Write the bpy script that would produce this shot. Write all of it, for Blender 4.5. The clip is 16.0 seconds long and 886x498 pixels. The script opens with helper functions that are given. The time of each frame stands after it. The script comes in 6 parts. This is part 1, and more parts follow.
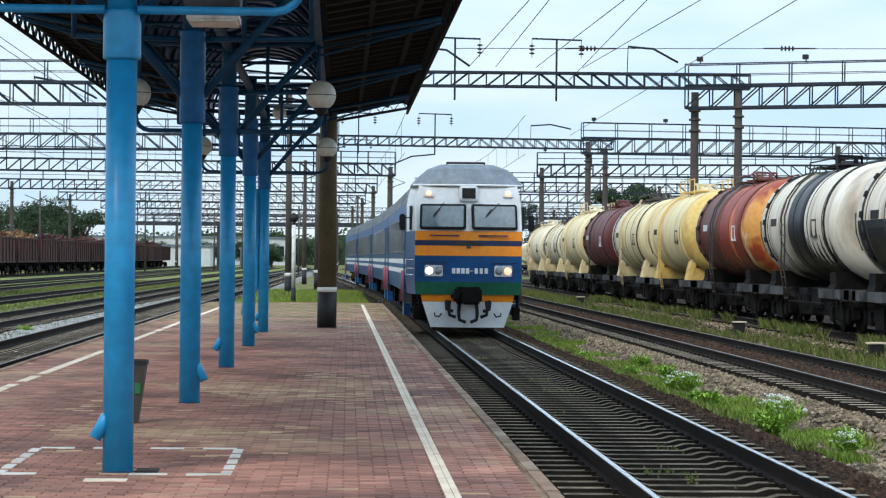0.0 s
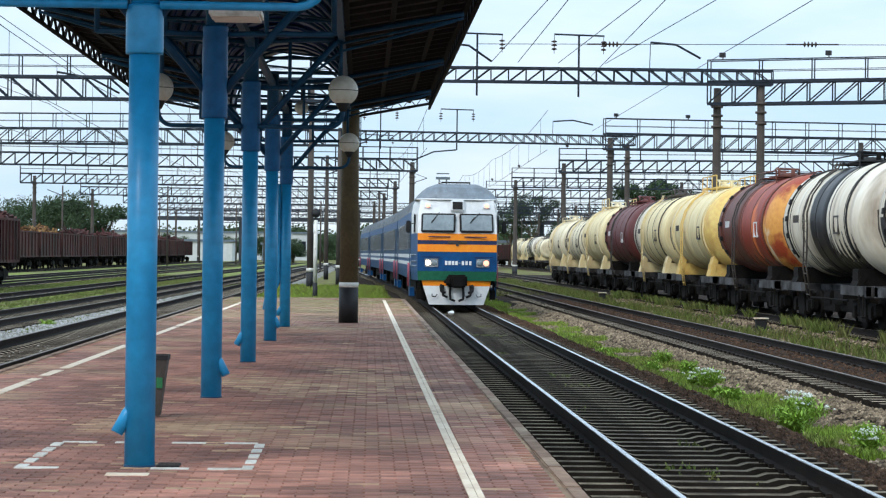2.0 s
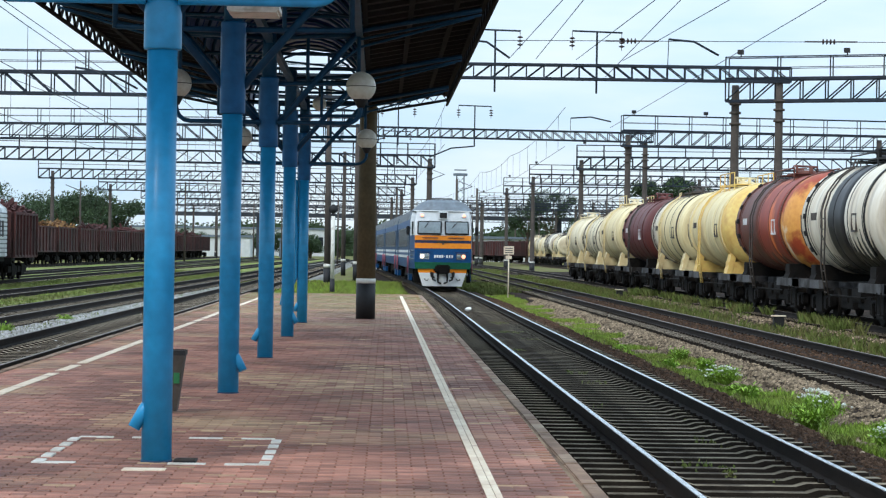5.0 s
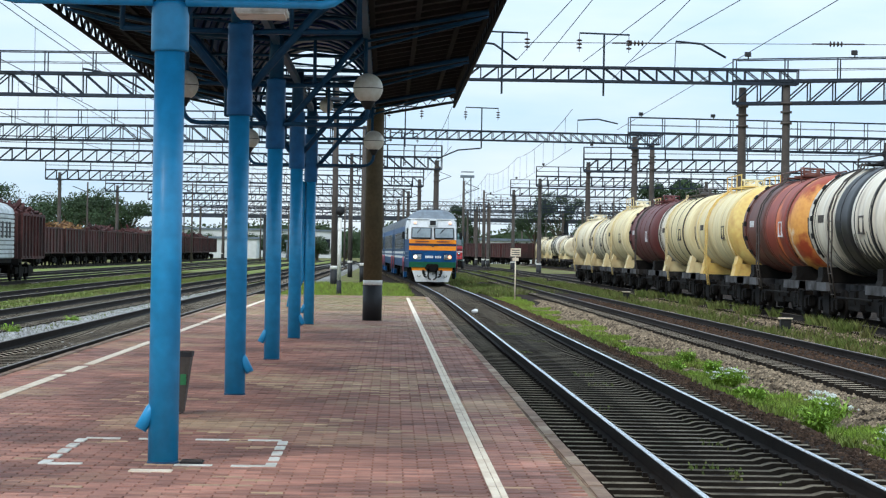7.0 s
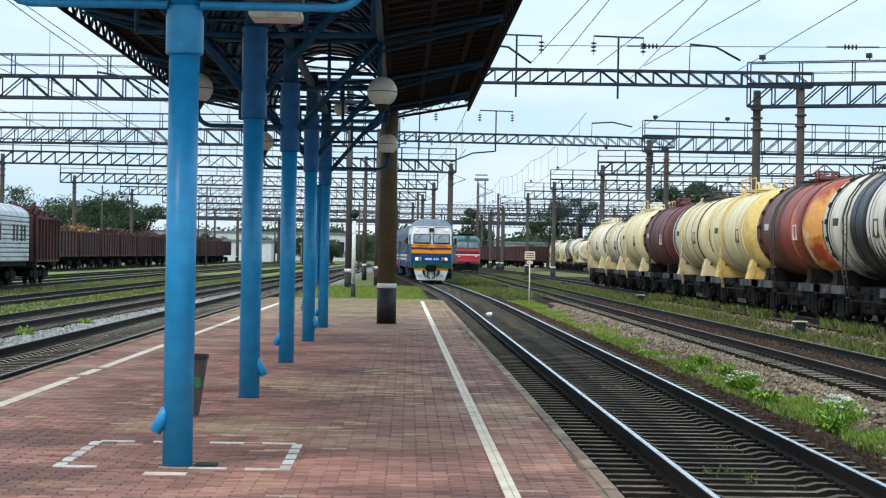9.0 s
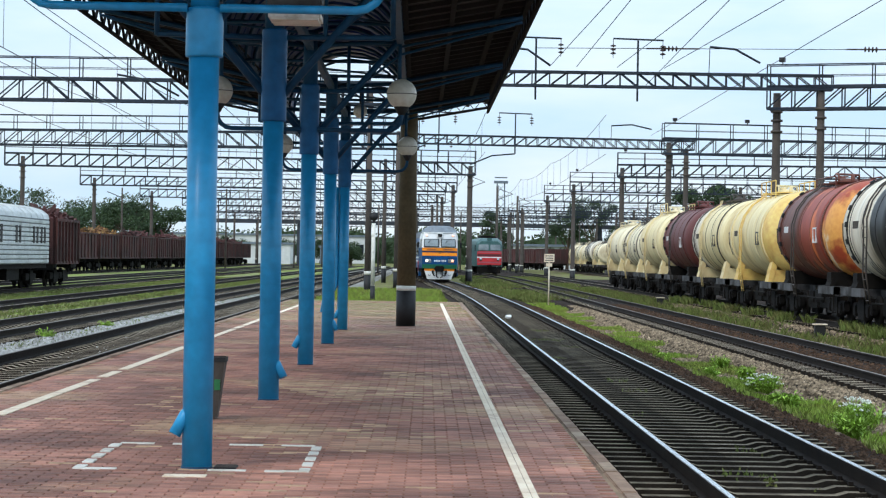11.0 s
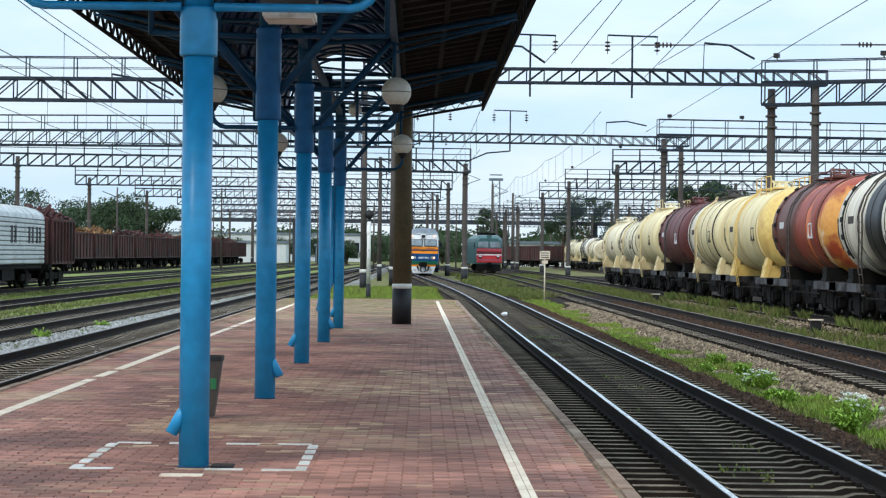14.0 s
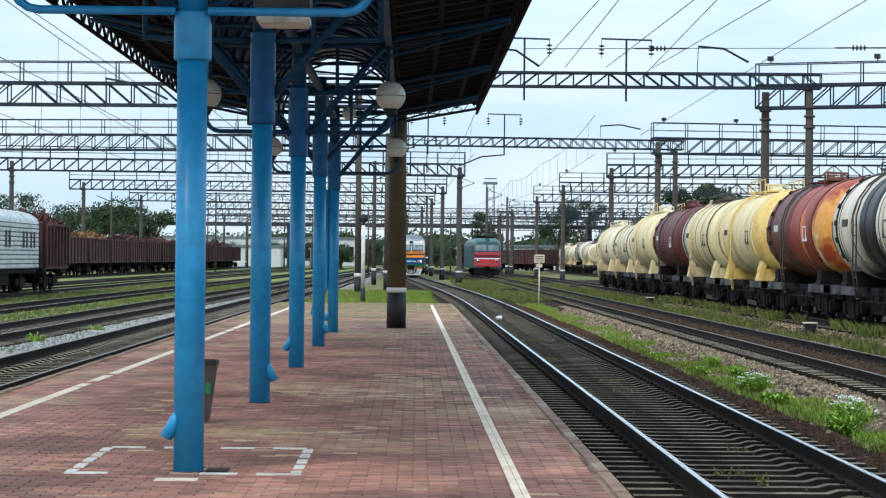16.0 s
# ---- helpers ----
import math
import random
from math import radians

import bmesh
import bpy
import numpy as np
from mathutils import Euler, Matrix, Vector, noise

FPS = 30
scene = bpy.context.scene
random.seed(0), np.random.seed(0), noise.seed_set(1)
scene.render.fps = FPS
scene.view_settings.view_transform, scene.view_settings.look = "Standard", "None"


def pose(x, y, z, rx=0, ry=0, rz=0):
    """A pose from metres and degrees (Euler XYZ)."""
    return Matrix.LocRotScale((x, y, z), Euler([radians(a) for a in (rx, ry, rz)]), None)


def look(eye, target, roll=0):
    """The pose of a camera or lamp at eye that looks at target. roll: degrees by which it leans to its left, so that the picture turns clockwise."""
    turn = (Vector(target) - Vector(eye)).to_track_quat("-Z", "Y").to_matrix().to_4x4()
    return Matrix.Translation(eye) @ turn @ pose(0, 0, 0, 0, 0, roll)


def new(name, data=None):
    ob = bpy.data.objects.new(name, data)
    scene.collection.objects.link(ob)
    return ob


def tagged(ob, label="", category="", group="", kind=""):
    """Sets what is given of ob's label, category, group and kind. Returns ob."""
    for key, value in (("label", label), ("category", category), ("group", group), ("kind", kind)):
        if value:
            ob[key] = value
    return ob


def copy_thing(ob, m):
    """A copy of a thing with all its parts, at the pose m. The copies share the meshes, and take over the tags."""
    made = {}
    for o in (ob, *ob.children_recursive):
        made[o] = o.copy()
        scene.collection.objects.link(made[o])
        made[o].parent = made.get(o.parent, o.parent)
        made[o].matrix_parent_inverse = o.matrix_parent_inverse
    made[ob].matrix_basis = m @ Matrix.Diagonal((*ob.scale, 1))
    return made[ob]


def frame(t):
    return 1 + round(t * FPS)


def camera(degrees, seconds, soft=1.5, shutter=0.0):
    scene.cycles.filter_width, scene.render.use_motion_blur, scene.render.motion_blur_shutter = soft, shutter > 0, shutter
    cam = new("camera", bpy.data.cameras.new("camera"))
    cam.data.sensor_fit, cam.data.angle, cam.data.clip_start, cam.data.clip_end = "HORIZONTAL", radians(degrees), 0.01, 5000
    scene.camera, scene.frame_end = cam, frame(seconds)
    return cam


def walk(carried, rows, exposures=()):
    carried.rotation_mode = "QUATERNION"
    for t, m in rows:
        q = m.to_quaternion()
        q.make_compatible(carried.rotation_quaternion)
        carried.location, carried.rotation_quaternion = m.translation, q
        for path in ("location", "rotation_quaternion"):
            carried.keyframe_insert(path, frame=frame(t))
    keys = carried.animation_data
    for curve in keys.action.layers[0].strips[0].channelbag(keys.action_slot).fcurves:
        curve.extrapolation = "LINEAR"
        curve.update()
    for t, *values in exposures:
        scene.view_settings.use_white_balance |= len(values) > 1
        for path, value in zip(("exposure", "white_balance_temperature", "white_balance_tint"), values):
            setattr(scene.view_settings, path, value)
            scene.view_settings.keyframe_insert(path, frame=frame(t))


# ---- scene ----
EYE = 1.88
cam = camera(23.32, 16.0, soft=1.2)
walk(cam, [
    (0.0, pose(0, 0, EYE, 90.260, -0.550, -2.750)),
    (0.5, pose(0, 0, EYE, 90.196, -0.516, -2.483)),
    (1.0, pose(0, 0, EYE, 90.129, -0.538, -2.284)),
    (1.5, pose(0, 0, EYE, 90.112, -0.606, -2.197)),
    (2.0, pose(0, 0, EYE, 90.134, -0.696, -2.171)),
    (2.5, pose(0, 0, EYE, 90.155, -0.775, -2.136)),
    (3.0, pose(0, 0, EYE, 90.150, -0.805, -2.062)),
    (3.5, pose(0, 0, EYE, 90.096, -0.790, -1.952)),
    (4.0, pose(0, 0, EYE, 90.006, -0.804, -1.855)),
    (6.5, pose(0, 0, EYE, 90.078, -0.993, -1.571)),
    (7.0, pose(0, 0, EYE, 90.078, -0.977, -1.530)),
    (7.5, pose(0, 0, EYE, 90.062, -0.960, -1.472)),
    (8.0, pose(0, 0, EYE, 90.076, -0.967, -1.400)),
    (8.5, pose(0, 0, EYE, 90.119, -0.969, -1.286)),
    (9.0, pose(0, 0, EYE, 90.154, -0.980, -1.150)),
    (11.5, pose(0, 0, EYE, 90.218, -0.996, -0.572)),
    (12.0, pose(0, 0, EYE, 90.222, -0.931, -0.570)),
    (12.5, pose(0, 0, EYE, 90.198, -0.840, -0.601)),
    (13.0, pose(0, 0, EYE, 90.170, -0.752, -0.652)),
    (13.5, pose(0, 0, EYE, 90.147, -0.719, -0.704)),
    (14.0, pose(0, 0, EYE, 90.152, -0.677, -0.751)),
    (14.5, pose(0, 0, EYE, 90.170, -0.594, -0.788)),
    (15.0, pose(0, 0, EYE, 90.197, -0.497, -0.840)),
    (15.5, pose(0, 0, EYE, 90.228, -0.517, -0.875)),
    (16.0, pose(0, 0, EYE, 90.255, -0.565, -0.898)),
])

# ---- light ----
scene.view_settings.exposure = 0.0
world = bpy.data.worlds.new("world")
scene.world = world
world.use_nodes = True
wn, wl = world.node_tree.nodes, world.node_tree.links
wn.clear()
w_out = wn.new("ShaderNodeOutputWorld")
w_bg = wn.new("ShaderNodeBackground")
w_sky = wn.new("ShaderNodeTexSky")
w_sky.sky_type, w_sky.sun_disc = "NISHITA", False
w_sky.sun_elevation, w_sky.sun_rotation = radians(39), radians(215)
w_sky.air_density, w_sky.dust_density, w_sky.ozone_density = 1.0, 0.6, 1.5
w_tc = wn.new("ShaderNodeTexCoord")
w_map = wn.new("ShaderNodeMapping")
w_map.inputs["Scale"].default_value = (1.6, 1.6, 7.0)
w_noise = wn.new("ShaderNodeTexNoise")
w_noise.inputs["Scale"].default_value, w_noise.inputs["Detail"].default_value = 3.2, 6.0
w_ramp = wn.new("ShaderNodeValToRGB")
w_ramp.color_ramp.elements[0].position, w_ramp.color_ramp.elements[1].position = 0.36, 0.66
w_ramp.color_ramp.elements[0].color = (0.0, 0.0, 0.0, 1)
w_ramp.color_ramp.elements[1].color = (1.0, 1.0, 1.0, 1)
w_mix = wn.new("ShaderNodeMixRGB")
w_mix.inputs["Fac"].default_value = 0.85
w_cloud = wn.new("ShaderNodeMixRGB")
w_cloud.inputs["Color1"].default_value, w_cloud.inputs["Color2"].default_value = (5.3, 7.5, 9.8, 1), (8.0, 9.1, 10.0, 1)
wl.new(w_tc.outputs["Generated"], w_map.inputs["Vector"])
wl.new(w_map.outputs["Vector"], w_noise.inputs["Vector"])
wl.new(w_noise.outputs["Fac"], w_ramp.inputs["Fac"])
wl.new(w_ramp.outputs["Color"], w_cloud.inputs["Fac"])
wl.new(w_cloud.outputs["Color"], w_mix.inputs["Color2"])
wl.new(w_sky.outputs["Color"], w_mix.inputs["Color1"])
# an overcast sky is brighter overhead than at the horizon
w_sep = wn.new("ShaderNodeSeparateXYZ")
w_up = wn.new("ShaderNodeMapRange")
w_up.inputs["From Min"].default_value, w_up.inputs["From Max"].default_value = 0.05, 1.0
w_up.inputs["To Min"].default_value, w_up.inputs["To Max"].default_value = 0.95, 2.0
w_mul = wn.new("ShaderNodeVectorMath")
w_mul.operation = "SCALE"
wl.new(w_tc.outputs["Generated"], w_sep.inputs["Vector"])
wl.new(w_sep.outputs["Z"], w_up.inputs["Value"])
wl.new(w_mix.outputs["Color"], w_mul.inputs[0])
wl.new(w_up.outputs["Result"], w_mul.inputs["Scale"])
wl.new(w_mul.outputs["Vector"], w_bg.inputs["Color"])
w_bg.inputs["Strength"].default_value = 0.12
wl.new(w_bg.outputs["Background"], w_out.inputs["Surface"])
sun_data = bpy.data.lights.new("sun", "SUN")
sun_data.energy, sun_data.angle, sun_data.color = 1.5, radians(16), (1.0, 0.95, 0.88)
sun = new("sun", sun_data)
sun.matrix_world = look((-50, -70, 70), (0, 0, 0))

# ---- materials ----


def srgb(r, g, b):
    return tuple(((c / 255) / 12.92 if c <= 10 else ((c / 255 + 0.055) / 1.055) ** 2.4) for c in (r, g, b)) + (1.0,)


def material(name, base, second=None, scale=3.0, rough=0.6, metal=0.0, bump=0.15, bump_scale=40.0, mix=(0.35, 0.7), vary=0.0, island=0.0,
             stretch=(1, 1, 1), moss=None, dirt=None, dirt_scale=0.7, dirt_mix=(0.5, 0.75), emit=0.0, spec=0.4, world_space=False):
    """A surface with colour at two scales, fine relief and optional dirt."""
    m = bpy.data.materials.new(name)
    m.use_nodes = True
    n, l = m.node_tree.nodes, m.node_tree.links
    b = n["Principled BSDF"]
    b.inputs["Roughness"].default_value, b.inputs["Metallic"].default_value = rough, metal
    b.inputs["Specular IOR Level"].default_value = spec
    tc = n.new("ShaderNodeTexCoord")
    mp = n.new("ShaderNodeMapping")
    mp.inputs["Scale"].default_value = stretch
    if world_space:
        geo = n.new("ShaderNodeNewGeometry")
        l.new(geo.outputs["Position"], mp.inputs["Vector"])
    else:
        l.new(tc.outputs["Object"], mp.inputs["Vector"])

    def tex(s, detail=5.0):
        t = n.new("ShaderNodeTexNoise")
        t.inputs["Scale"].default_value, t.inputs["Detail"].default_value = s, detail
        l.new(mp.outputs["Vector"], t.inputs["Vector"])
        return t.outputs["Fac"]

    def ramp(sock, lo, hi):
        r = n.new("ShaderNodeValToRGB")
        r.color_ramp.elements[0].position, r.color_ramp.elements[1].position = lo, hi
        l.new(sock, r.inputs["Fac"])
        return r.outputs["Color"]

    def blend(fac, c1, c2, kind="MIX"):
        x = n.new("ShaderNodeMixRGB")
        x.blend_type = kind
        for sock, v in (("Fac", fac), ("Color1", c1), ("Color2", c2)):
            if isinstance(v, (int, float)):
                x.inputs[sock].default_value = v
            elif isinstance(v, tuple):
                x.inputs[sock].default_value = v
            else:
                l.new(v, x.inputs[sock])
        return x.outputs["Color"]

    second = second or tuple(c * 0.72 for c in base[:3]) + (1.0,)
    col = blend(ramp(tex(scale), *mix), base, second)
    fine = ramp(tex(scale * 9.0), 0.3, 0.72)
    col = blend(0.16, col, fine, "OVERLAY")
    if dirt:
        col = blend(ramp(tex(dirt_scale), *dirt_mix), col, dirt)
    if moss:
        # moss grows on the far, unwalked end of the paving
        sep, far, mul = n.new("ShaderNodeSeparateXYZ"), n.new("ShaderNodeMapRange"), n.new("ShaderNodeMath")
        geo = n.new("ShaderNodeNewGeometry")
        l.new(geo.outputs["Position"], sep.inputs["Vector"])
        far.inputs["From Min"].default_value, far.inputs["From Max"].default_value = 40.0, 78.0
        l.new(sep.outputs["Y"], far.inputs["Value"])
        mul.operation = "MULTIPLY"
        l.new(far.outputs["Result"], mul.inputs[0])
        l.new(ramp(tex(0.45), 0.32, 0.54), mul.inputs[1])
        col = blend(mul.outputs["Value"], col, moss)
    for amount, node, out in ((vary, "ShaderNodeObjectInfo", "Random"), (island, "ShaderNodeNewGeometry", "Random Per Island")):
        if amount:
            h = n.new("ShaderNodeHueSaturation")
            mr = n.new("ShaderNodeMapRange")
            mr.inputs["To Min"].default_value, mr.inputs["To Max"].default_value = 1 - amount, 1 + amount
            l.new(n.new(node).outputs[out], mr.inputs["Value"])
            l.new(mr.outputs["Result"], h.inputs["Value"])
            l.new(col, h.inputs["Color"])
            col = h.outputs["Color"]
    l.new(col, b.inputs["Base Color"])
    if bump:
        bp = n.new("ShaderNodeBump")
        bp.inputs["Strength"].default_value, bp.inputs["Distance"].default_value = bump, 0.02
        l.new(tex(bump_scale), bp.inputs["Height"])
        l.new(bp.outputs["Normal"], b.inputs["Normal"])
    if emit:
        b.inputs["Emission Color"].default_value, b.inputs["Emission Strength"].default_value = base, emit
    return m


BLUE = material("blue_paint", srgb(36, 144, 194), srgb(30, 128, 178), 0.8, 0.36, 0.0, 0.03, 25, dirt=srgb(34, 104, 138), dirt_scale=1.6, dirt_mix=(0.60, 0.9), spec=0.4)
# darker copy of the blue with roof shade in it; foot collars share it
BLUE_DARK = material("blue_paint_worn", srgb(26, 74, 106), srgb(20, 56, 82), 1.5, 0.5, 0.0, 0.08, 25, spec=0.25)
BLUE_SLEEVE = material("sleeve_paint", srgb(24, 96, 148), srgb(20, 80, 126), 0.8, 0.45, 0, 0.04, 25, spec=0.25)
SHEET = material("roof_sheet_dark", srgb(50, 46, 46), srgb(40, 37, 38), 1.5, 0.7, 0.1, 0.1, 20)
PURLIN = material("purlin_black", srgb(22, 21, 22), srgb(16, 15, 16), 2, 0.8, 0, 0.1, 30, spec=0.15)
SHEET_BLUE = material("roof_sheet_blue", srgb(44, 72, 134), srgb(34, 56, 104), 1.5, 0.45, 0.1, 0.05, 20)
STEEL_DARK = material("gantry_steel", srgb(46, 55, 66), srgb(34, 40, 48), 0.8, 0.6, 0.4, 0.1, 12)
CONCRETE_POLE = material("pole_concrete", srgb(86, 78, 72), srgb(64, 58, 54), 1.2, 0.85, 0, 0.2, 20)
BROWN_POLE = material("pole_brown", srgb(98, 85, 62), srgb(80, 70, 52), 1.4, 0.65, 0, 0.12, 20, spec=0.25)
BLACK = material("black_paint", srgb(34, 34, 36), srgb(24, 24, 25), 2, 0.6, 0, 0.1, 30)
WHITE_PAINT = material("white_paint", srgb(228, 226, 218), srgb(205, 202, 192), 3, 0.6, 0, 0.1, 30, dirt=srgb(150, 140, 125), dirt_scale=5.0, dirt_mix=(0.55, 0.8))
LINE_PAINT = material("line_paint", srgb(238, 224, 202), srgb(216, 196, 172), 4, 0.7, 0, 0.15, 40, dirt=srgb(164, 130, 108), dirt_scale=3.0, dirt_mix=(0.58, 0.72))
PAVER = material("paver_red", srgb(176, 124, 106), srgb(106, 72, 63), 0.5, 0.68, 0, 0.25, 60, vary=0.3, dirt=srgb(172, 142, 112), dirt_scale=0.32, dirt_mix=(0.54, 0.70), moss=srgb(122, 112, 66), world_space=True)
PAVER_REST = material("paver_red_rest", srgb(176, 124, 106), srgb(106, 72, 63), 0.5, 0.68, 0, 0.25, 60, island=0.3, dirt=srgb(172, 142, 112), dirt_scale=0.32, dirt_mix=(0.54, 0.70), moss=srgb(122, 112, 66), world_space=True)
PAVER_PALE = material("paver_pale", srgb(196, 166, 132), srgb(160, 126, 102), 2.5, 0.75, 0, 0.25, 60, island=0.25, world_space=True)
JOINT = material("paver_joint", srgb(170, 146, 118), srgb(92, 72, 60), 0.45, 0.95, 0, 0.3, 60, mix=(0.40, 0.60))
KERB = material("kerb_concrete", srgb(150, 124, 104), srgb(112, 88, 74), 2, 0.9, 0, 0.3, 40, vary=0.15, dirt=srgb(178, 160, 138), dirt_scale=1.5)
BALLAST = material("ballast", srgb(108, 95, 81), srgb(64, 54, 44), 9, 0.95, 0, 0.9, 22, dirt=srgb(76, 64, 50), dirt_scale=0.35, dirt_mix=(0.42, 0.62), spec=0.2)
BALLAST_DARK = material("ballast_oily", srgb(46, 36, 29), srgb(28, 21, 17), 9, 0.97, 0, 0.9, 22, dirt=srgb(60, 46, 35), dirt_scale=0.5, spec=0.1)
BALLAST_PALE = material("ballast_pale", srgb(150, 148, 144), srgb(98, 94, 90), 9, 0.95, 0, 0.9, 22, dirt=srgb(112, 106, 84), dirt_scale=0.4, dirt_mix=(0.5, 0.68), spec=0.2)
STONE_PALE = material("ballast_stone_pale", srgb(172, 172, 170), srgb(126, 124, 120), 6, 0.95, 0, 0.3, 40, island=0.35)
STONE = material("ballast_stone", srgb(156, 138, 115), srgb(60, 50, 41), 6, 0.95, 0, 0.3, 40, island=0.6, spec=0.15)
SLEEPER = material("sleeper_concrete", srgb(178, 164, 144), srgb(136, 122, 104), 3, 0.9, 0, 0.3, 50, vary=0.15, dirt=srgb(72, 60, 48), dirt_scale=2.5, dirt_mix=(0.5, 0.74), spec=0.15)
SLEEPER_OILY = material("sleeper_oily", srgb(146, 134, 114), srgb(92, 82, 68), 3, 0.9, 0, 0.3, 50, vary=0.25, dirt=srgb(62, 54, 46), dirt_scale=2.5, dirt_mix=(0.5, 0.74), spec=0.15)
# near-black sides: the shade between the sleepers is painted in
SLEEPER_SIDE_SHADE = material("sleeper_buried_side", srgb(44, 38, 32), srgb(30, 26, 22), 6, 0.95, 0, 0.4, 40, spec=0.1)
STONE_DARK = material("dark_stone", srgb(86, 66, 52), srgb(50, 38, 31), 6, 0.95, 0, 0.3, 40, island=0.5, spec=0.1)
RAIL_SIDE = material("rail_rust", srgb(40, 33, 29), srgb(28, 23, 20), 3, 0.85, 0.1, 0.2, 40, spec=0.2)
RAIL_TOP = material("rail_polished", srgb(226, 228, 232), srgb(205, 208, 212), 2, 0.24, 1.0, 0.02, 10)
STRIP = material("grass_strip", srgb(126, 142, 68), srgb(104, 112, 60), 1.2, 0.95, 0, 0.6, 9, dirt=srgb(112, 104, 80), dirt_scale=0.35, dirt_mix=(0.46, 0.62), spec=0.1)
GRASS_GROUND = material("grass_ground", srgb(112, 126, 58), srgb(106, 100, 66), 0.6, 0.97, 0, 0.6, 9, dirt=srgb(100, 86, 70), dirt_scale=0.35, dirt_mix=(0.44, 0.6), spec=0.1)
GRASS = material("grass_blades", srgb(122, 148, 50), srgb(118, 118, 58), 0.9, 0.75, 0, 0, 10, mix=(0.40, 0.66), island=0.5)
GRASS_DULL = material("grass_dull", srgb(92, 106, 52), srgb(108, 102, 66), 0.9, 0.8, 0, 0, 10, mix=(0.42, 0.7), island=0.45, spec=0.15)
WEED = material("weed_leaves", srgb(148, 178, 62), srgb(112, 148, 54), 2, 0.65, 0, 0, 10, island=0.35)
FLOWER = material("flower_white", srgb(232, 234, 224), None, 3, 0.7, 0, 0, 10)
LEAF = material("tree_leaves", srgb(60, 80, 48), srgb(40, 56, 34), 0.4, 0.75, 0, 0, 10, island=0.35)
BARK = material("bark", srgb(82, 70, 58), None, 3, 0.9, 0, 0.4, 20)
OPAL = material("opal_glass", srgb(222, 218, 206), srgb(196, 188, 172), 2, 0.3, 0, 0, 10)
INSULATOR = material("insulator_brown", srgb(62, 48, 44), None, 3, 0.3, 0, 0, 10)
WIRE = material("wire_dark", srgb(60, 62, 66), None, 3, 0.6, 0.5, 0, 10)
T_WHITE = material("train_white", srgb(224, 226, 226), srgb(206, 208, 208), 0.8, 0.35, 0, 0.03, 12, dirt=srgb(168, 164, 158), dirt_scale=1.1, dirt_mix=(0.6, 0.85))
T_BLUE = material("train_blue", srgb(4, 72, 124), srgb(4, 60, 106), 0.8, 0.35, 0, 0.03, 12, spec=0.3)
T_SIDE = material("train_blue_grey", srgb(42, 72, 102), srgb(34, 58, 84), 0.6, 0.55, 0, 0.05, 12, spec=0.25)
T_ORANGE = material("train_orange", srgb(245, 146, 28), srgb(232, 130, 20), 0.8, 0.38, 0, 0.03, 12)
T_GREEN = material("train_green", srgb(40, 112, 84), srgb(32, 92, 70), 0.8, 0.4, 0, 0.03, 12)
T_NAVY = material("train_navy", srgb(24, 40, 82), None, 0.8, 0.4, 0, 0.03, 12)
T_ROOF = material("train_roof", srgb(128, 138, 146), srgb(104, 112, 120), 0.8, 0.5, 0.2, 0.05, 12, dirt=srgb(84, 86, 88), dirt_scale=1.2)
T_GLASS = material("train_glass", srgb(138, 150, 154), srgb(96, 108, 114), 0.8, 0.06, 0, 0, 10, spec=0.9)
T_PINK = material("handrail_red", srgb(166, 84, 98), None, 2, 0.5, 0, 0, 10)
LAMP_ON = material("headlight_lit", srgb(255, 236, 214), None, 2, 0.3, 0, 0, 10, emit=2.6)
LAMP_RED = material("lamp_warm", srgb(255, 170, 140), None, 2, 0.3, 0, 0, 10, emit=1.8)
CHROME = material("chrome", srgb(200, 204, 208), None, 3, 0.2, 1.0, 0, 10)
UNDER = material("running_gear", srgb(22, 20, 19), srgb(15, 14, 13), 2, 0.85, 0.05, 0.3, 20, dirt=srgb(36, 31, 27), dirt_scale=2.0, spec=0.15)
RUBBER = material("black_rubber", srgb(26, 26, 27), None, 3, 0.8, 0, 0, 10)
FRAME_GREY = material("wagon_frame", srgb(92, 92, 94), srgb(58, 56, 56), 1.5, 0.7, 0, 0.2, 20, dirt=srgb(36, 32, 30), dirt_scale=1.3, dirt_mix=(0.46, 0.62), spec=0.2)
TANK_CREAM = material("tank_cream", srgb(228, 212, 166), srgb(216, 192, 136), 0.8, 0.5, 0, 0.05, 10, dirt=srgb(160, 134, 96), dirt_scale=1.3, dirt_mix=(0.50, 0.78), stretch=(0.35, 1.5, 0.3))
TANK_PALE = material("tank_pale", srgb(230, 218, 188), srgb(212, 196, 158), 0.8, 0.55, 0, 0.05, 10, dirt=srgb(136, 116, 88), dirt_scale=1.3, dirt_mix=(0.50, 0.78), stretch=(0.35, 1.5, 0.3))
TANK_WHITE = material("tank_white", srgb(226, 218, 202), srgb(206, 190, 164), 0.8, 0.5, 0, 0.05, 10, dirt=srgb(112, 92, 74), dirt_scale=1.3, dirt_mix=(0.50, 0.78), stretch=(0.35, 1.5, 0.3))
TANK_BLACK = material("tank_oil_stain", srgb(36, 34, 35), srgb(24, 23, 24), 0.9, 0.4, 0, 0.06, 12, dirt=srgb(150, 142, 132), dirt_scale=1.6, dirt_mix=(0.62, 0.74), stretch=(0.35, 1.5, 0.3))
TANK_MAROON = material("tank_maroon", srgb(104, 52, 48), srgb(80, 39, 38), 0.8, 0.55, 0, 0.06, 12, dirt=srgb(168, 128, 112), dirt_scale=1.5, dirt_mix=(0.62, 0.74), stretch=(0.35, 1.5, 0.3))
